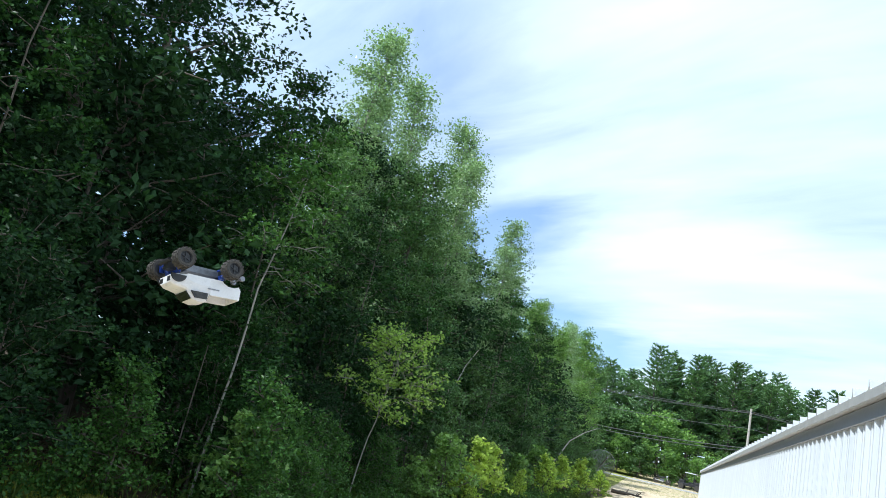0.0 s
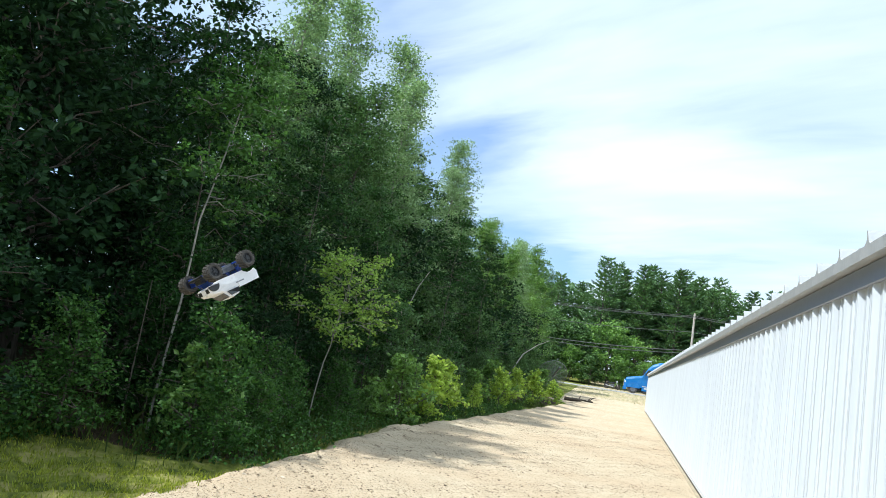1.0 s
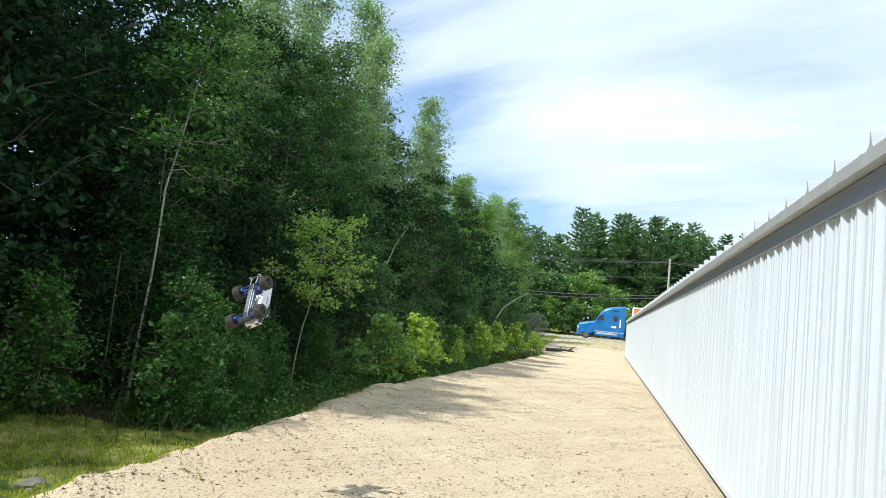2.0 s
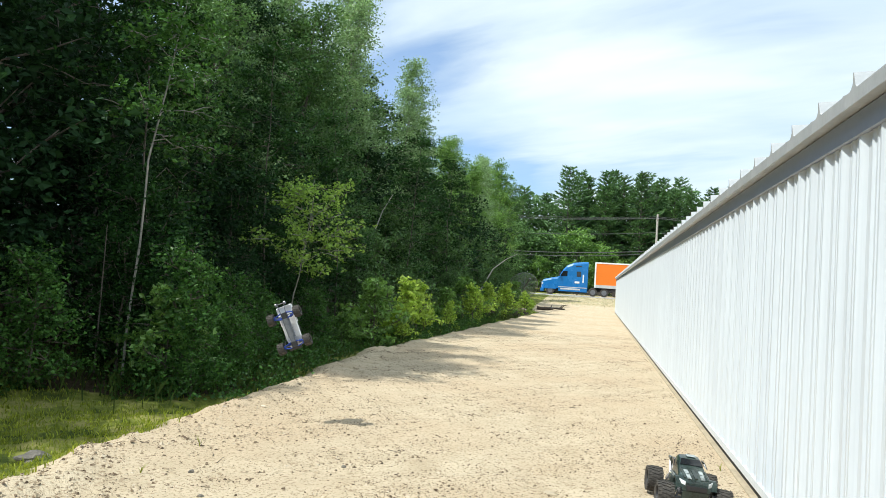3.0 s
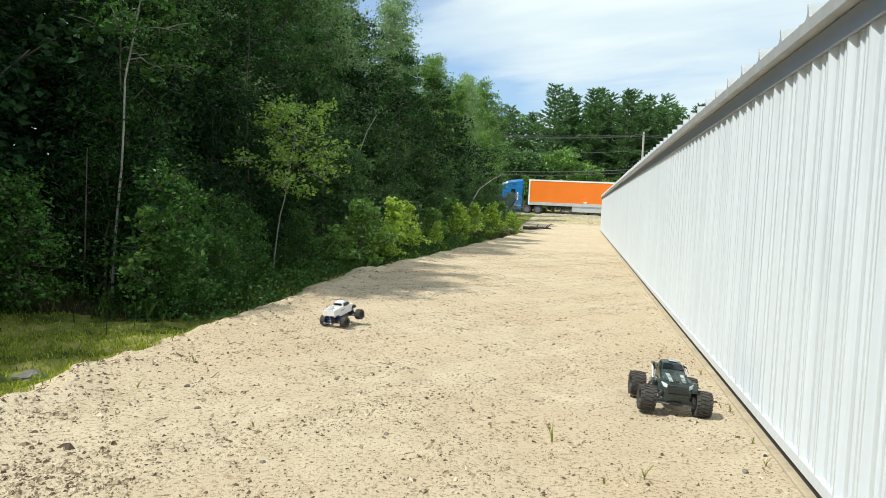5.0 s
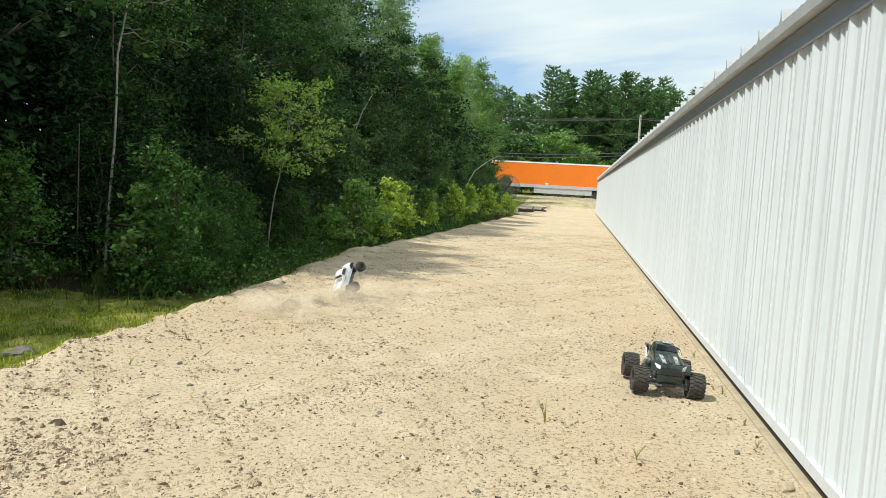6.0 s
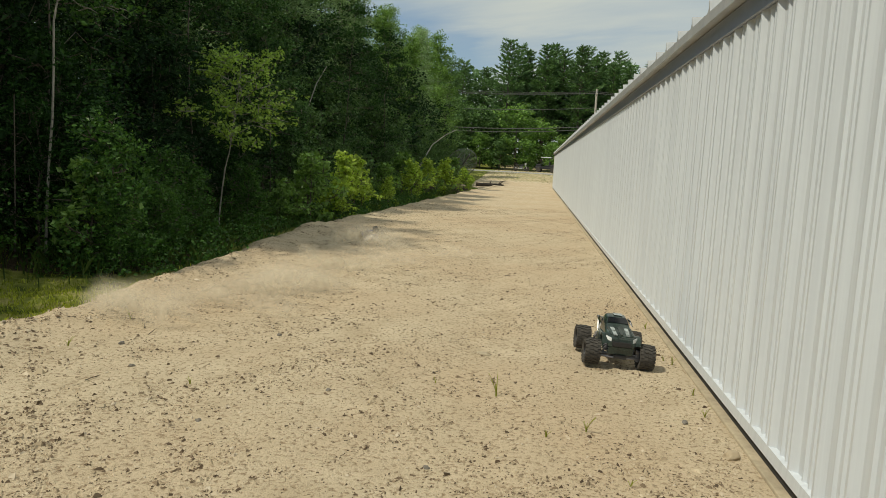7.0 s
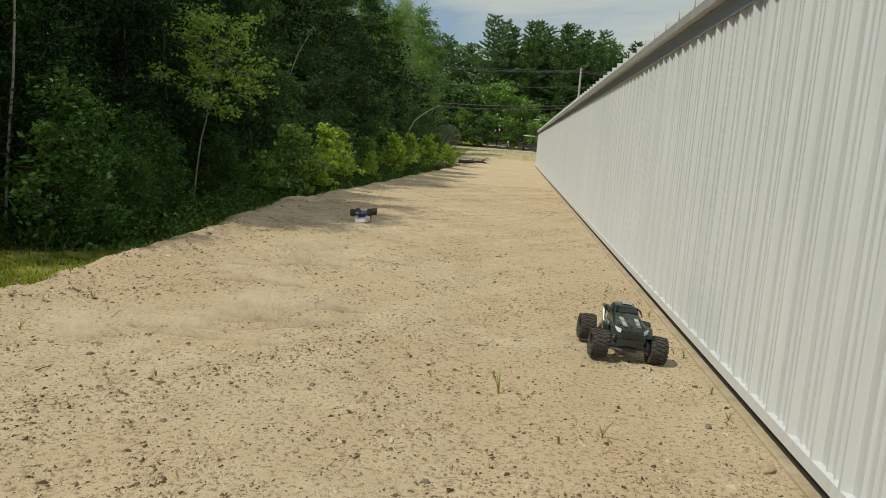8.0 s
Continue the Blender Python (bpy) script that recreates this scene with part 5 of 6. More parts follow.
def build_trailer():
    t = thing("box_trailer", "long orange box trailer with white rails", "trailer")
    L = 16.1
    box = part("box", box_bm((0, -1.29, 1.12), (L, 1.29, 4.06), 0.03), M_ORANGE, t, "orange trailer box")
    for sy in (-1, 1):
        part("top_rail", box_bm((-0.01, sy * 1.295 - 0.02, 3.92), (L + 0.01, sy * 1.295 + 0.02, 4.085), 0.008), M_TRIMW, box)
        part("bottom_rail", box_bm((-0.01, sy * 1.295 - 0.02, 1.06), (L + 0.01, sy * 1.295 + 0.02, 1.42), 0.008), M_ALU, box)
        for x in (0.06, L - 0.06):
            part("corner_post", box_bm((x - 0.08, sy * 1.30 - 0.022, 1.06), (x + 0.08, sy * 1.30 + 0.022, 4.08), 0.01), M_TRIMW, box)
        part("side_fairing", box_bm((5.2, sy * 1.2 - 0.03, 0.42), (12.0, sy * 1.2 + 0.03, 1.06), 0.02), M_ALU, t)
        part("landing_leg", add_box(box_bm((2.9, sy * 0.9 - 0.08, 0.32), (3.06, sy * 0.9 + 0.08, 1.10), 0.01), (2.83, sy * 0.9 - 0.14, 0.28), (3.13, sy * 0.9 + 0.14, 0.33), 0.01), M_CHASSIS, t)
        part("marker_plate", box_bm((6.5, sy * 1.30 - 0.02, 1.48), (6.9, sy * 1.30 + 0.02, 1.66)), M_TRIMW, box)
        part("mud_flap", box_bm((L - 0.6, sy * 0.95 - 0.3, 0.28), (L - 0.57, sy * 0.95 + 0.3, 1.0)), M_CHASSIS, t)
    part("roof", box_bm((0.02, -1.27, 4.061), (L - 0.02, 1.27, 4.075)), M_ALU, box)
    part("front_panel", box_bm((-0.03, -1.24, 1.15), (-0.004, 1.24, 3.95), 0.01), M_TRIMW, box)
    part("underframe", box_bm((0.3, -0.5, 0.92), (L - 0.3, 0.5, 1.12), 0.02), M_CHASSIS, t)
    part("rear_guard", add_box(box_bm((L - 0.12, -1.1, 0.48), (L, 1.1, 0.60), 0.02), (L - 0.1, -0.5, 0.6), (L - 0.04, 0.5, 1.1)), M_CHASSIS, t)
    wheels = [truck_wheel(t, x, y, 0.51, w=0.55) for x in (13.0, 14.3) for y in (-0.95, 0.95)]
    return t, wheels


TRACTOR, TRACTOR_WHEELS = build_tractor()
TRAILER, TRAILER_WHEELS = build_trailer()


# ---- far end of the yard: pole, wires, dish, motorcycle, cart, log ----
def build_pole(x, y, H):
    z = float(height(x, y))
    p = thing("utility_pole", "weathered wooden utility pole beside the road", "utility pole", pose(x, y, z - 0.3), "roadside poles")
    part("post", rod_bm((0, 0, 0), (0, 0, H), 0.17, 0.12, 12), M_WOODPOLE, p)
    part("crossarm", box_bm((-0.06, -1.1, H - 0.75), (0.06, 1.1, H - 0.62), 0.01), M_WOODPOLE, p)
    for yy in (-1.0, -0.4, 0.4, 1.0):
        part("insulator", lathe_bm([(0.05, H - 0.62), (0.07, H - 0.55), (0.04, H - 0.5), (0.06, H - 0.44)], 10, "Z"), M_GUN, p).location = (0, yy, 0)
    return p


POLE_H = 11.0
POLES = (-62.0, -27.5, 6.75, 41.0, 75.0)
for px in POLES:
    build_pole(px, 94.0, POLE_H)


def build_wires():
    z0 = float(height(6.75, 94.0)) - 0.3
    for dy, dz, sag, r in ((-1.0, -0.44, 0.55, 0.022), (0.4, -0.44, 0.6, 0.022), (1.0, -0.44, 0.65, 0.022), (0.15, -2.3, 0.8, 0.03), (0.18, -4.6, 0.9, 0.05), (-0.15, -4.95, 1.0, 0.04)):
        for a, b in zip(POLES, POLES[1:]):
            s = np.linspace(0, 1, 17)
            pts = np.stack([a + (b - a) * s, np.full(17, 94.0 + dy), z0 + POLE_H + dz - sag * 4 * s * (1 - s)], 1)
            w = np_part("overhead_wire", *tube_np(pts, [r] * 17, 5), M_WIRE, smooth=True)
            tagged(w, "thin dark overhead wire strung between poles", "wire", "overhead wires")


build_wires()


def build_dish():
    d = thing("satellite_dish", "large grey mesh satellite dish among bushes", "satellite dish", pose(-5.70, 56.5, 1.50, -62, 0, 24))
    R, f = 1.2, 1.4
    add = [(R * math.cos(a), R * math.sin(a), R * R / (4 * f)) for a in np.linspace(0, 2 * math.pi, 37)]
    part("post", rod_bm((0, 0, -0.05), (0, -1.35, -0.95), 0.06, n=10), M_GUN, d)
    np_part("rim", *tube_np(add, [0.024] * 37, 6), M_GUN, d, smooth=True)
    for i in range(12):
        a = i * math.pi / 6
        pts = [(r * math.cos(a), r * math.sin(a), r * r / (4 * f)) for r in np.linspace(0.08, R, 7)]
        np_part("rib", *tube_np(pts, [0.012] * 7, 5), M_MESHWIRE, d, smooth=True)
    wires = []
    for r in np.linspace(0.1, R, 20):
        ring = [(r * math.cos(a), r * math.sin(a), r * r / (4 * f)) for a in np.linspace(0, 2 * math.pi, 37)]
        wires.append(tube_np(ring, [0.007] * 37, 4))
    np_part("mesh", *join_np(wires), M_MESHWIRE, d)
    bm = bmesh.new()
    for i in range(3):
        a = i * 2.094 + 0.5
        add_rod(bm, (R * 0.9 * math.cos(a), R * 0.9 * math.sin(a), 0.26), (0, 0, 1.3), 0.014)
    part("feed_arm", bm, M_GUN, d)


build_dish()


def build_motorcycle(x, y, rz):
    z = float(height(x, y))
    m = thing("motorcycle", "black motorcycle parked beside the road", "motorcycle", pose(x, y, z, 0, 0, rz))
    for wx in (-0.72, 0.72):
        w = part("wheel", lathe_bm([(0.20, -0.05), (0.28, -0.06), (0.32, 0), (0.28, 0.06), (0.20, 0.05)], 20), M_RUBBER, m)
        w.location = (wx, 0, 0.32)
        part("rim", lathe_bm([(0.21, -0.03), (0.05, -0.05), (0.05, 0.05), (0.21, 0.03)], 16), M_GUN, w)
    part("engine", box_bm((-0.25, -0.16, 0.25), (0.22, 0.16, 0.6), 0.05), M_GUN, m)
    part("tank", loft_bm([[(x_, -w_, z_), (x_, -w_ * 0.8, z_ + h), (x_, w_ * 0.8, z_ + h), (x_, w_, z_)] for x_, w_, z_, h in ((-0.1, 0.1, 0.72, 0.1), (0.1, 0.16, 0.7, 0.2), (0.35, 0.1, 0.74, 0.16))]), M_BLACK, m)
    part("seat", loft_bm([[(x_, -w_, z_), (x_, -w_ * 0.7, z_ + 0.1), (x_, w_ * 0.7, z_ + 0.1), (x_, w_, z_)] for x_, w_, z_ in ((-0.75, 0.08, 0.85), (-0.4, 0.13, 0.74), (-0.05, 0.1, 0.72))]), M_BLACK, m)
    part("fork", add_rod(rod_bm((0.72, -0.09, 0.32), (0.42, -0.09, 1.0), 0.03), (0.72, 0.09, 0.32), (0.42, 0.09, 1.0), 0.03), M_ALU, m)
    part("handlebar", rod_bm((0.38, -0.4, 1.08), (0.38, 0.4, 1.08), 0.02), M_BLACK, m)
    part("headlight", rod_bm((0.5, 0, 0.93), (0.62, 0, 0.93), 0.09, n=14), M_LAMP, m)
    part("exhaust", rod_bm((0.1, -0.18, 0.3), (-0.85, -0.2, 0.4), 0.05), M_ALU, m)


build_motorcycle(-2.0, 93.6, 12)


def build_cart(x, y, rz):
    z = float(height(x, y))
    c = thing("utility_cart", "dark utility cart with a pale roof parked beside the road", "utility cart", pose(x, y, z, 0, 0, rz))
    part("body", add_box(box_bm((-1.3, -0.6, 0.4), (1.3, 0.6, 0.75), 0.06), (0.6, -0.55, 0.7), (1.25, 0.55, 1.05), 0.08), M_BLACK, c)
    part("cargo_bed", box_bm((-1.35, -0.62, 0.75), (-0.5, 0.62, 1.0), 0.04), M_CHASSIS, c)
    part("seat", add_box(box_bm((-0.45, -0.5, 0.75), (0.1, 0.5, 0.92), 0.04), (-0.5, -0.5, 0.9), (-0.38, 0.5, 1.35), 0.03), M_BLACK, c)
    part("roof", box_bm((-0.6, -0.65, 1.86), (0.65, 0.65, 1.94), 0.03), M_TRIMW, c, "pale roof panel")
    for px_, py_ in ((-0.5, -0.58), (-0.5, 0.58), (0.6, -0.58), (0.6, 0.58)):
        part("roof_post", rod_bm((px_, py_, 0.9), (px_ * 0.9, py_, 1.88), 0.025), M_CHASSIS, c)
    for wx in (-0.9, 0.9):
        for wy in (-0.62, 0.62):
            w = part("wheel", lathe_bm([(0.16, -0.12), (0.29, -0.12), (0.32, 0), (0.29, 0.12), (0.16, 0.12)], 18), M_RUBBER, c)
            w.location = (wx, wy, 0.32)
            part("rim", lathe_bm([(0.16, -0.09), (0.04, -0.06), (0.04, 0.06), (0.16, 0.09)], 14), M_GUN, w)
    part("steering_wheel", rod_bm((0.42, -0.3, 1.15), (0.38, -0.3, 1.18), 0.17, n=16), M_BLACK, c)


build_cart(1.15, 93.8, 170)


def build_log(x, y, L, rz, r, label):
    rng = np.random.default_rng(int(x * 10) + 99)
    s = np.linspace(0, 1, 8)
    pts = np.stack([L * s, rng.normal(0, 0.05, 8), np.full(8, r * 0.8) + rng.normal(0, 0.02, 8)], 1)
    lg = thing("fallen_log", label, "log", pose(x, y, float(height(x, y)), 0, 0, rz))
    np_part("stem", *tube_np(pts, r * (1 - 0.4 * s), 8), M_DEADWOOD, lg, smooth=True)
    np_part("branch", *tube_np(pts[5] + np.array([[0, 0, 0], [0.2, 0.2, 0.3], [0.3, 0.5, 0.35]]), [0.05, 0.03, 0.015], 5), M_DEADWOOD, lg, smooth=True)


build_log(-4.1, 57.6, 1.6, -6, 0.15, "dark fallen log at the end of the yard")
build_log(-4.6, 56.6, 1.5, 20, 0.14, "rotten log half under the bushes")
build_log(-3.4, 57.2, 1.0, -30, 0.10, "broken dark branch lying by the log")


# ---- small things on the ground ----
def rock(name, label, x, y, s, seed, flat=0.5, mat=None, sink=0.3):
    rng = random.Random(seed)
    bm = bmesh.new()
    bmesh.ops.create_icosphere(bm, subdivisions=3, radius=1.0)
    for v in bm.verts:
        d = noise.noise(v.co * 1.3 + Vector((seed, 0, 0))) * 0.35 + noise.noise(v.co * 3.1 + Vector((0, seed, 0))) * 0.12
        v.co = v.co * (1 + d)
        v.co = Vector((v.co.x * s, v.co.y * s * 0.75, v.co.z * s * flat))
    ob = part(name, bm, mat or M_ROCK)
    ob.matrix_basis = pose(x, y, float(height(x, y)) + s * flat * (0.5 - sink), 0, 0, rng.uniform(0, 360))
    tagged(ob, label, "rock")
    return ob


rock("rock", "flat grey rock lying in the grass", -4.72, 5.55, 0.15, 3, 0.40)
rock("rock", "pale stone beside the building wall", 1.2, 4.1, 0.055, 5, 0.6, M_PEBBLE)
for i, (x, y, s) in enumerate([(-2.02, 5.94, 0.024), (-2.62, 4.7, 0.022), (-1.75, 3.9, 0.020), (-1.2, 4.6, 0.018), (-3.0, 5.2, 0.026), (-0.4, 3.6, 0.02), (1.05, 4.6, 0.025)]):
    rock("stone", "brown stone lying on the gravel", x, y, s, 20 + i, 0.65, M_ROCK)
rock("chalky_stone", "flat whitish stone on the gravel", -0.29, 5.93, 0.06, 40, 0.18, M_CONC)


def weed(x, y, h, n, seed):
    rng = np.random.default_rng(seed)
    ob = thing("weed", "thin green weed tuft growing from gravel", "weed", pose(x, y, float(height(x, y)) - 0.005), "gravel weeds")
    for i in range(n):
        a = rng.uniform(0, 6.28)
        L = h * rng.uniform(0.55, 1.1)
        lean = rng.uniform(0.08, 0.55) * L
        s = np.linspace(0, 1, 5)
        c = np.stack([np.cos(a) * lean * s ** 1.6, np.sin(a) * lean * s ** 1.6, L * s * (1 - 0.15 * s)], 1)
        side = np.array([-np.sin(a), np.cos(a), 0]) * 0.006 * (1 - s[:, None] * 0.95)
        up = np.array([np.cos(a), np.sin(a), 0]) * 0.002
        v = np.stack([c - side, c + up, c + side, c - up], 1).reshape(-1, 3)
        f = [[q * 4 + j, q * 4 + (j + 1) % 4, (q + 1) * 4 + (j + 1) % 4, (q + 1) * 4 + j] for q in range(4) for j in range(4)]
        np_part("blade", v, f, M_GRASS, ob)
    return ob


for i, (x, y, h, n) in enumerate([(-0.12, 4.83, 0.20, 4), (0.43, 4.26, 0.12, 5), (0.2, 4.14, 0.08, 4), (1.22, 5.99, 0.09, 5), (1.17, 6.1, 0.06, 4), (1.22, 5.2, 0.08, 5), (1.2, 4.75, 0.09, 5),
                                  (-0.55, 5.0, 0.06, 3), (-2.1, 4.5, 0.07, 4), (1.2, 7.3, 0.10, 5), (-3.4, 6.0, 0.12, 5), (-3.3, 5.0, 0.10, 5), (0.6, 3.6, 0.06, 4)]):
    weed(x, y, h, n, 300 + i)


def twig(x, y, L, rz, seed):
    rng = np.random.default_rng(seed)
    s = np.linspace(0, 1, 6)
    pts = np.stack([L * s, rng.normal(0, 0.03 * L, 6), 0.008 + 0.02 * L * np.abs(np.sin(3 * s + seed))], 1)
    t = np_part("twig", *tube_np(pts, 0.004 * (1 - 0.5 * s), 5), M_DEADWOOD, smooth=True)
    t.matrix_basis = pose(x, y, float(height(x, y)), 0, 0, rz)
    tagged(t, "dry brown twig lying on the gravel", "twig", "twigs on the gravel")


for i, (x, y, L, rz) in enumerate([(-1.85, 6.68, 0.17, -25), (-0.6, 5.2, 0.09, 60), (-2.95, 5.5, 0.2, 105), (-3.1, 5.7, 0.14, 120), (-0.3, 10.2, 0.16, 10), (-1.6, 9.9, 0.13, 160), (-2.7, 4.3, 0.12, 80)]):
    twig(x, y, L, rz, 500 + i)


# ---- dust thrown up by the landing ----
def dust_material():
    """Thin suspended dust: denser at the heart of each wisp, clear at its rim."""
    m = bpy.data.materials.new("dust_haze")
    m.use_nodes = True
    w = Nodes(m.node_tree)
    out = w.t.nodes["Material Output"]
    w.t.nodes.remove(w.t.nodes["Principled BSDF"])
    col = (0.86, 0.78, 0.63, 1)
    body = w.n("MixShader", {0: 0.5, 1: w.n("BsdfDiffuse", {"Color": col}).outputs[0], 2: w.n("BsdfTranslucent", {"Color": col}).outputs[0]})
    att = w.n("Attribute", attribute_name="thickness").outputs["Fac"]
    curl = w.noise(w.n("TexCoord").outputs["Object"], 5.0, 6, 0.62)
    a = w.math("MULTIPLY", w.math("MULTIPLY", att, w.ramp(curl, [(0.32, (0.35, 0.35, 0.35)), (0.66, (1, 1, 1))])), 0.70)
    mix = w.n("MixShader", {0: a, 1: w.n("BsdfTransparent").outputs[0], 2: body.outputs[0]})
    w.t.links.new(mix.outputs[0], out.inputs[0])
    return m


M_HAZE = dust_material()


def wisp(parent, rng, c, rx, rz, dens):
    """A soft-edged lens of dust, thickest at its heart, about upright."""
    k, rings = 20, 6
    tilt = rng.uniform(-25, 25)
    m = pose(0, 0, 0, rng.uniform(-30, 10), rng.uniform(-14, 14), tilt)
    wob = 1 + 0.16 * np.sin(np.arange(k) * 2 * np.pi / k * 2 + rng.uniform(0, 6)) + 0.10 * np.sin(np.arange(k) * 2 * np.pi / k * 3 + rng.uniform(0, 6))
    vs, den, fs = [Vector((0, -0.3 * rz, 0))], [dens], []
    for r in range(1, rings + 1):
        f = r / rings
        for j in range(k):
            a = 2 * math.pi * j / k
            vs.append(Vector((rx * f * wob[j] * math.cos(a), -0.3 * rz * (1 - f * f), rz * f * wob[j] * math.sin(a))))
            den.append(dens * (1 - f * f) ** 1.4)
    for j in range(k):
        j2 = (j + 1) % k
        fs.append([0, 1 + j, 1 + j2])
        for r in range(rings - 1):
            o = 1 + r * k
            fs += [[o + j, o + k + j, o + k + j2], [o + j, o + k + j2, o + j2]]
    pts = np.array([m @ v + Vector(c) for v in vs])
    ob = np_part("wisp", pts, fs, M_HAZE, parent, smooth=True)
    at = ob.data.attributes.new("thickness", "FLOAT", "POINT")
    at.data.foreach_set("value", np.array(den, dtype=np.float32))


def dust_puff(n, size, seed, rx, rz, dens):
    rng = np.random.default_rng(seed)
    t = thing("dust_puff", "pale tan puff of dust drifting over the gravel", "dust")
    tagged(t, "pale tan puff of dust drifting over the gravel", "dust", "dust puffs")
    for i in range(n):
        f = (i + 0.5) / n * 2 - 1
        s = rng.uniform(0.75, 1.25)
        wisp(t, rng, (f * size[0], rng.uniform(-1, 1) * size[1], rz * s * rng.uniform(0.55, 0.95) + rng.uniform(0, size[2])), rx * s, rz * s, dens * rng.uniform(0.7, 1.0))
    return t


DUST = [dust_puff(8, (0.46, 0.30, 0.13), 1, 0.34, 0.21, 0.72), dust_puff(8, (0.50, 0.7, 0.06), 2, 0.46, 0.17, 0.95), dust_puff(8, (0.6, 1.0, 0.05), 3, 0.60, 0.14, 0.85),
        dust_puff(6, (0.45, 0.7, 0.08), 4, 0.45, 0.18, 0.85), dust_puff(4, (0.12, 0.12, 0.14), 5, 0.20, 0.17, 0.85), dust_puff(6, (1.0, 0.9, 0.03), 6, 0.65, 0.13, 0.6)]


# ---- movement ----
def turned(x, y, z, fwd, up):
    """A pose from where the nose and the roof point."""
    f = Vector(fwd).normalized()
    l = Vector(up).cross(f).normalized()
    u = f.cross(l)
    m = Matrix((f, l, u)).transposed().to_4x4()
    m.translation = (x, y, z)
    return m


def between(a, b, f):
    q = a.to_quaternion().slerp(b.to_quaternion(), f)
    m = q.to_matrix().to_4x4()
    m.translation = a.translation.lerp(b.translation, f)
    return m


def motions():
    # the white truck: flight, landing on its nose, wheelie, tumble, rest on its roof
    p15 = pose(-2.985, 5.148, 1.815, -148.4, 36.9, -88.5)
    p30 = pose(-3.16, 7.22, 0.985, -91.6, 65.4, 9.6)
    mids = []
    for t, f, y, z in ((2.0, 1 / 3, 5.84, 1.60), (2.5, 2 / 3, 6.53, 1.32)):
        m = between(p15, p30, f)
        m.translation = (-3.04 - 0.06 * f, y, z)
        mids.append((t, m))
    rows = [(0.0, pose(-2.974, 3.477, 2.272, -165.0, 5.0, -114.1)), (0.5, pose(-2.939, 3.975, 2.146, -160.8, 15.9, -108.3)),
            (1.0, pose(-2.962, 4.559, 2.009, -155.5, 28.2, -103.3)), (1.5, p15), *mids, (3.0, p30),
            (3.5, pose(-3.02, 7.50, 0.655, -42.6, 55.8, 45.6)), (4.0, pose(-3.045, 8.12, 0.259, -38.6, 46.6, 62.5)),
            (4.25, pose(-2.96, 8.28, 0.20, -26, 34, 66)), (4.5, turned(-2.93, 8.20, 0.128, (0.66, 0.66, -0.36), (0.12, 0.42, 0.90))),
            (4.7, turned(-2.86, 8.30, 0.085, (0.30, 0.95, -0.04), (0, 0.04, 1))), (5.0, turned(-2.83, 8.45, 0.10, (0.27, 0.95, 0.18), (-0.08, -0.15, 0.98))),
            (5.4, turned(-2.81, 8.68, 0.17, (0.20, 0.80, 0.55), (-0.4, -0.45, 0.78))), (5.8, pose(-2.82, 8.874, 0.234, -32.6, -51.1, 78.8)),
            (6.0, pose(-2.84, 9.023, 0.235, -38.4, -47.4, 89.6)), (6.1, turned(-2.80, 9.45, 0.26, (0.1, 0.45, 0.88), (-0.75, -0.55, 0.3))),
            (6.2, turned(-2.72, 10.05, 0.24, (0.45, 0.45, 0.70), (-0.5, -0.75, 0.3))), (6.3, turned(-2.68, 10.65, 0.20, (0.85, 0.35, 0.2), (-0.15, -0.9, 0.3))),
            (6.4, turned(-2.70, 11.2, 0.19, (0.97, 0.15, -0.05), (0.1, -0.88, 0.45))), (6.5, turned(-2.68, 11.6, 0.20, (0.90, 0.1, -0.42), (0.35, -0.70, 0.60))),
            (6.6, turned(-2.70, 11.95, 0.22, (0.50, 0.2, -0.84), (0.2, -0.95, -0.15))), (6.7, turned(-2.74, 12.25, 0.22, (0.25, 0.5, -0.80), (0.1, -0.85, -0.5))),
            (6.8, turned(-2.78, 12.45, 0.21, (0.2, 0.75, -0.6), (0.0, -0.62, -0.78))), (7.0, turned(-2.78, 12.65, 0.18, (0.15, 0.93, -0.3), (0.35, -0.35, -0.87))),
            (7.2, turned(-2.72, 12.72, 0.17, (0.05, 0.97, -0.12), (-0.1, -0.1, -0.97))), (7.5, turned(-2.66, 12.72, 0.165, (0.02, 0.99, -0.05), (0.16, -0.1, -0.98))),
            (8.0, turned(-2.64, 12.72, 0.160, (0.05, 0.99, -0.04), (0.10, -0.08, -0.99)))]
    walk(WHITE_RC, rows)
    for wl in [c for c in WHITE_RC.children if c.name.startswith("wheel") and not c.name.startswith("wheelie")]:
        base = wl.matrix_basis.copy()
        sign = 1 if base.to_euler().z < 1 else -1
        spin, t, wrows = 0.0, 0.0, []
        while t < 8.001:
            wrows.append((t, base @ pose(0, 0, 0, 0, sign * spin, 0)))
            spin += 58 if t < 7.0 else 10
            t += 0.2
        walk(wl, wrows)
    # the lorry: slow at first, then at full speed
    def front(t):
        return 2.42 - 3.06 * t if t <= 5.95 else 2.42 - 3.06 * 5.95 - 22.0 * (t - 5.95)
    times = [0.0, 1.0, 2.0, 3.0, 4.0, 5.0, 5.5, 5.8, 5.9, 5.95, 6.0, 6.1, 6.2, 6.5, 7.0, 7.5, 8.0]
    walk(TRACTOR, [(t, pose(front(t), 88.6, 0.94)) for t in times])
    walk(TRAILER, [(t, pose(front(t) + 6.25, 88.6, 0.94)) for t in times])
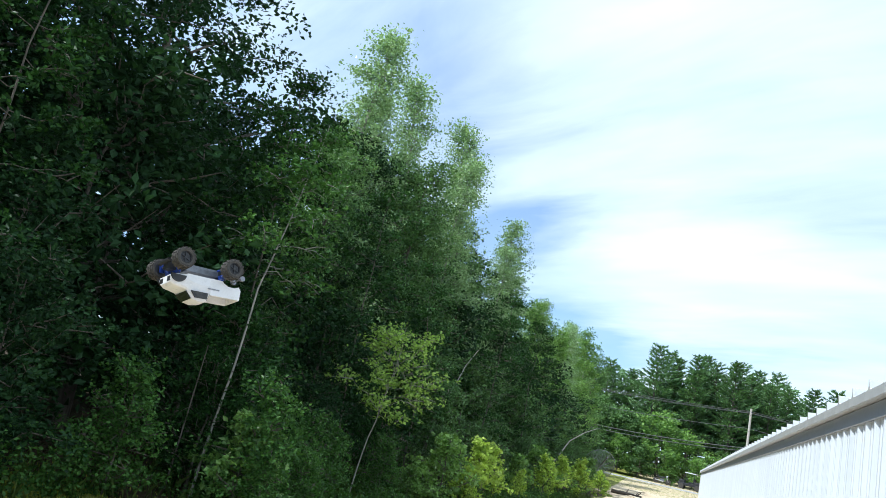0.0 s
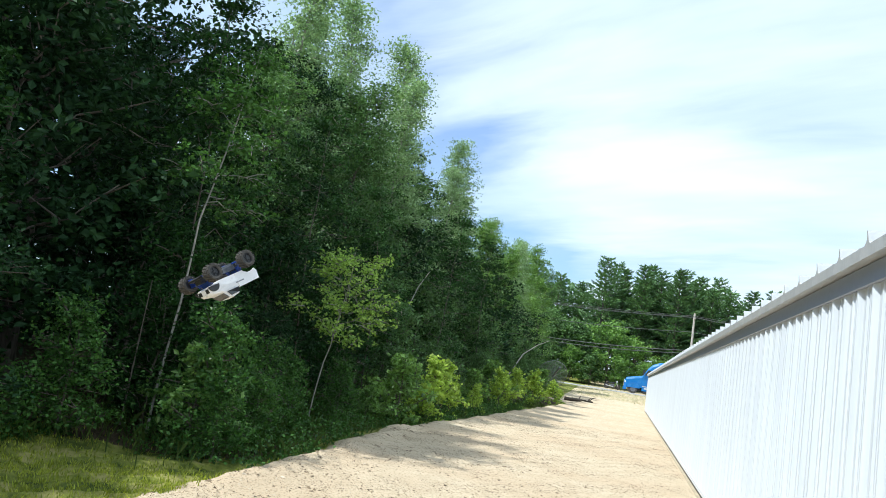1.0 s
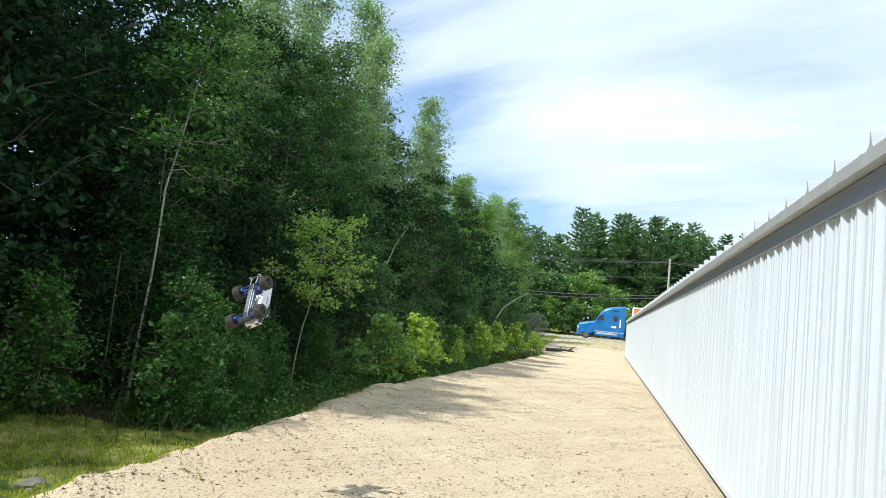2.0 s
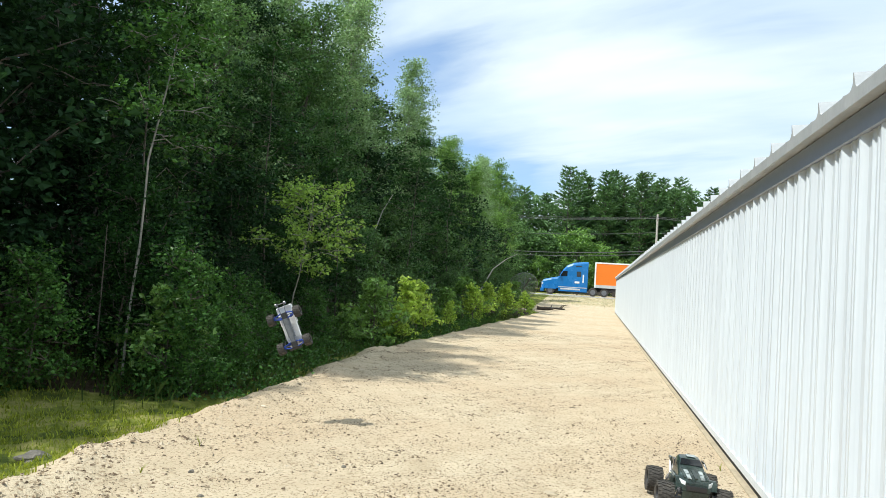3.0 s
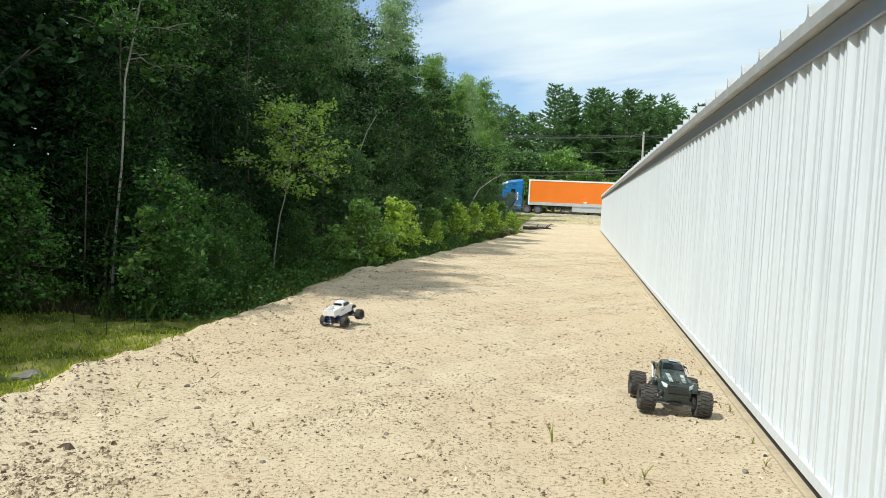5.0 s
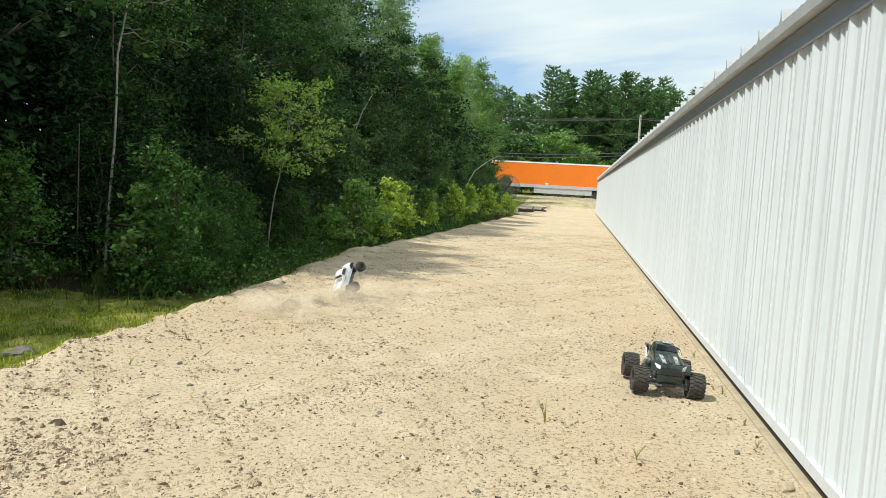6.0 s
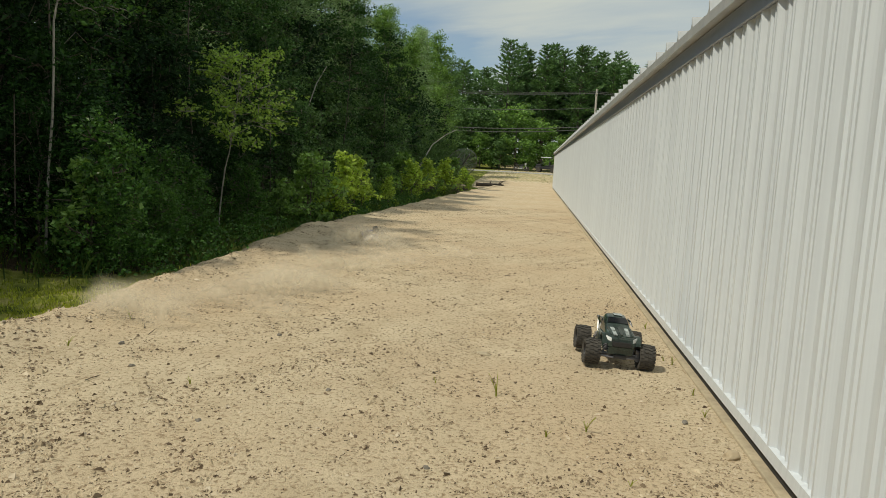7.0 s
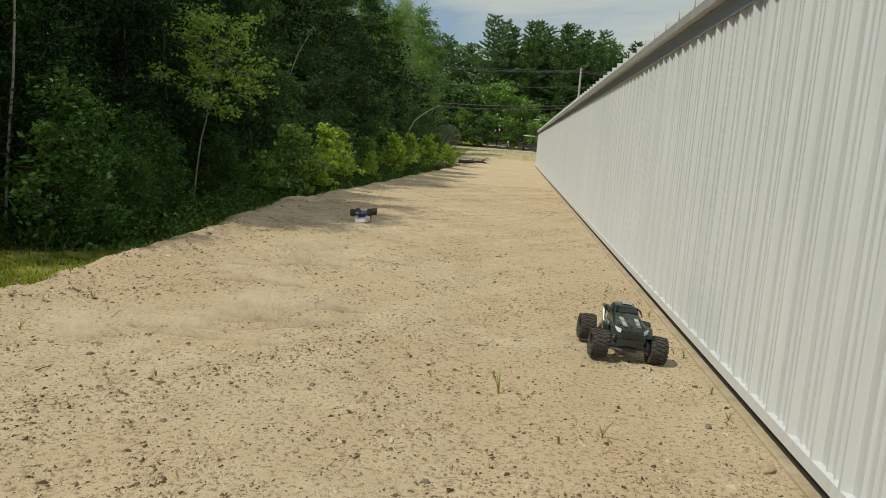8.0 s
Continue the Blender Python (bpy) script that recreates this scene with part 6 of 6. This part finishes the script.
    for wl in TRACTOR_WHEELS + TRAILER_WHEELS:
        base = wl.matrix_basis.copy()
        wrows, spin = [], 0.0
        steps = [i * 0.2 for i in range(30)] + [5.95] + [6.0 + i / 30 for i in range(61)]
        last = 0.0
        for t in steps:
            spin -= min(80.0, math.degrees((3.06 if t <= 5.95 else 22.0) * (t - last) / 0.51))
            last = t
            wrows.append((t, base @ pose(0, 0, 0, 0, spin, 0)))
        walk(wl, wrows)
    # dust: lifts out of the ground at the landing, then drifts towards the bank and thins
    paths = [
        [(0, -2.95, 7.9, -1.9), (5.2, -2.95, 7.9, -1.5), (5.8, -3.0, 7.8, -0.28), (6.0, -3.1, 7.5, -0.18), (6.2, -3.25, 7.0, -0.09), (6.5, -3.3, 6.55, -0.08), (7.0, -3.3, 6.1, -0.13), (7.5, -3.05, 5.6, -0.20), (8.0, -2.75, 5.2, -0.28)],
        [(0, -2.7, 8.4, -1.9), (5.2, -2.7, 8.4, -1.5), (5.8, -2.75, 8.3, -0.18), (6.0, -2.75, 8.2, -0.08), (6.2, -2.75, 7.9, 0.0), (6.5, -2.8, 7.5, 0.02), (7.0, -2.6, 7.0, -0.02), (7.5, -2.35, 6.4, -0.07), (8.0, -2.0, 5.8, -0.14)],
        [(0, -2.6, 9.3, -1.9), (5.6, -2.6, 9.3, -1.5), (6.0, -2.6, 9.3, -0.20), (6.2, -2.6, 9.3, -0.03), (6.5, -2.6, 9.1, 0.02), (7.0, -2.5, 8.7, 0.0), (7.5, -2.5, 8.4, -0.06), (8.0, -2.5, 8.0, -0.12)],
        [(0, -2.6, 11.2, -1.9), (6.0, -2.6, 11.0, -1.5), (6.3, -2.5, 10.9, -0.12), (6.6, -2.5, 11.3, 0.02), (7.0, -2.6, 11.7, 0.03), (7.5, -2.9, 11.9, -0.14), (8.0, -3.0, 12.1, -0.28)],
        [(0, -2.95, 9.2, -1.9), (5.6, -2.95, 9.2, -1.5), (6.0, -2.95, 9.3, -0.05), (6.1, -2.95, 9.5, 0.16), (6.2, -2.95, 9.7, 0.20), (6.5, -3.0, 10.2, 0.06), (7.0, -3.2, 10.5, -0.2), (8.0, -3.6, 10.8, -0.8)],
        [(0, -1.9, 11.6, -1.9), (6.2, -1.9, 11.6, -1.5), (6.6, -2.0, 11.2, -0.10), (7.0, -1.7, 11.0, -0.01), (7.5, -1.4, 11.2, -0.02), (8.0, -1.3, 11.4, -0.08)]]
    for puff, path in zip(DUST, paths):
        walk(puff, [(t, pose(x, y, z)) for t, x, y, z in path])


motions()
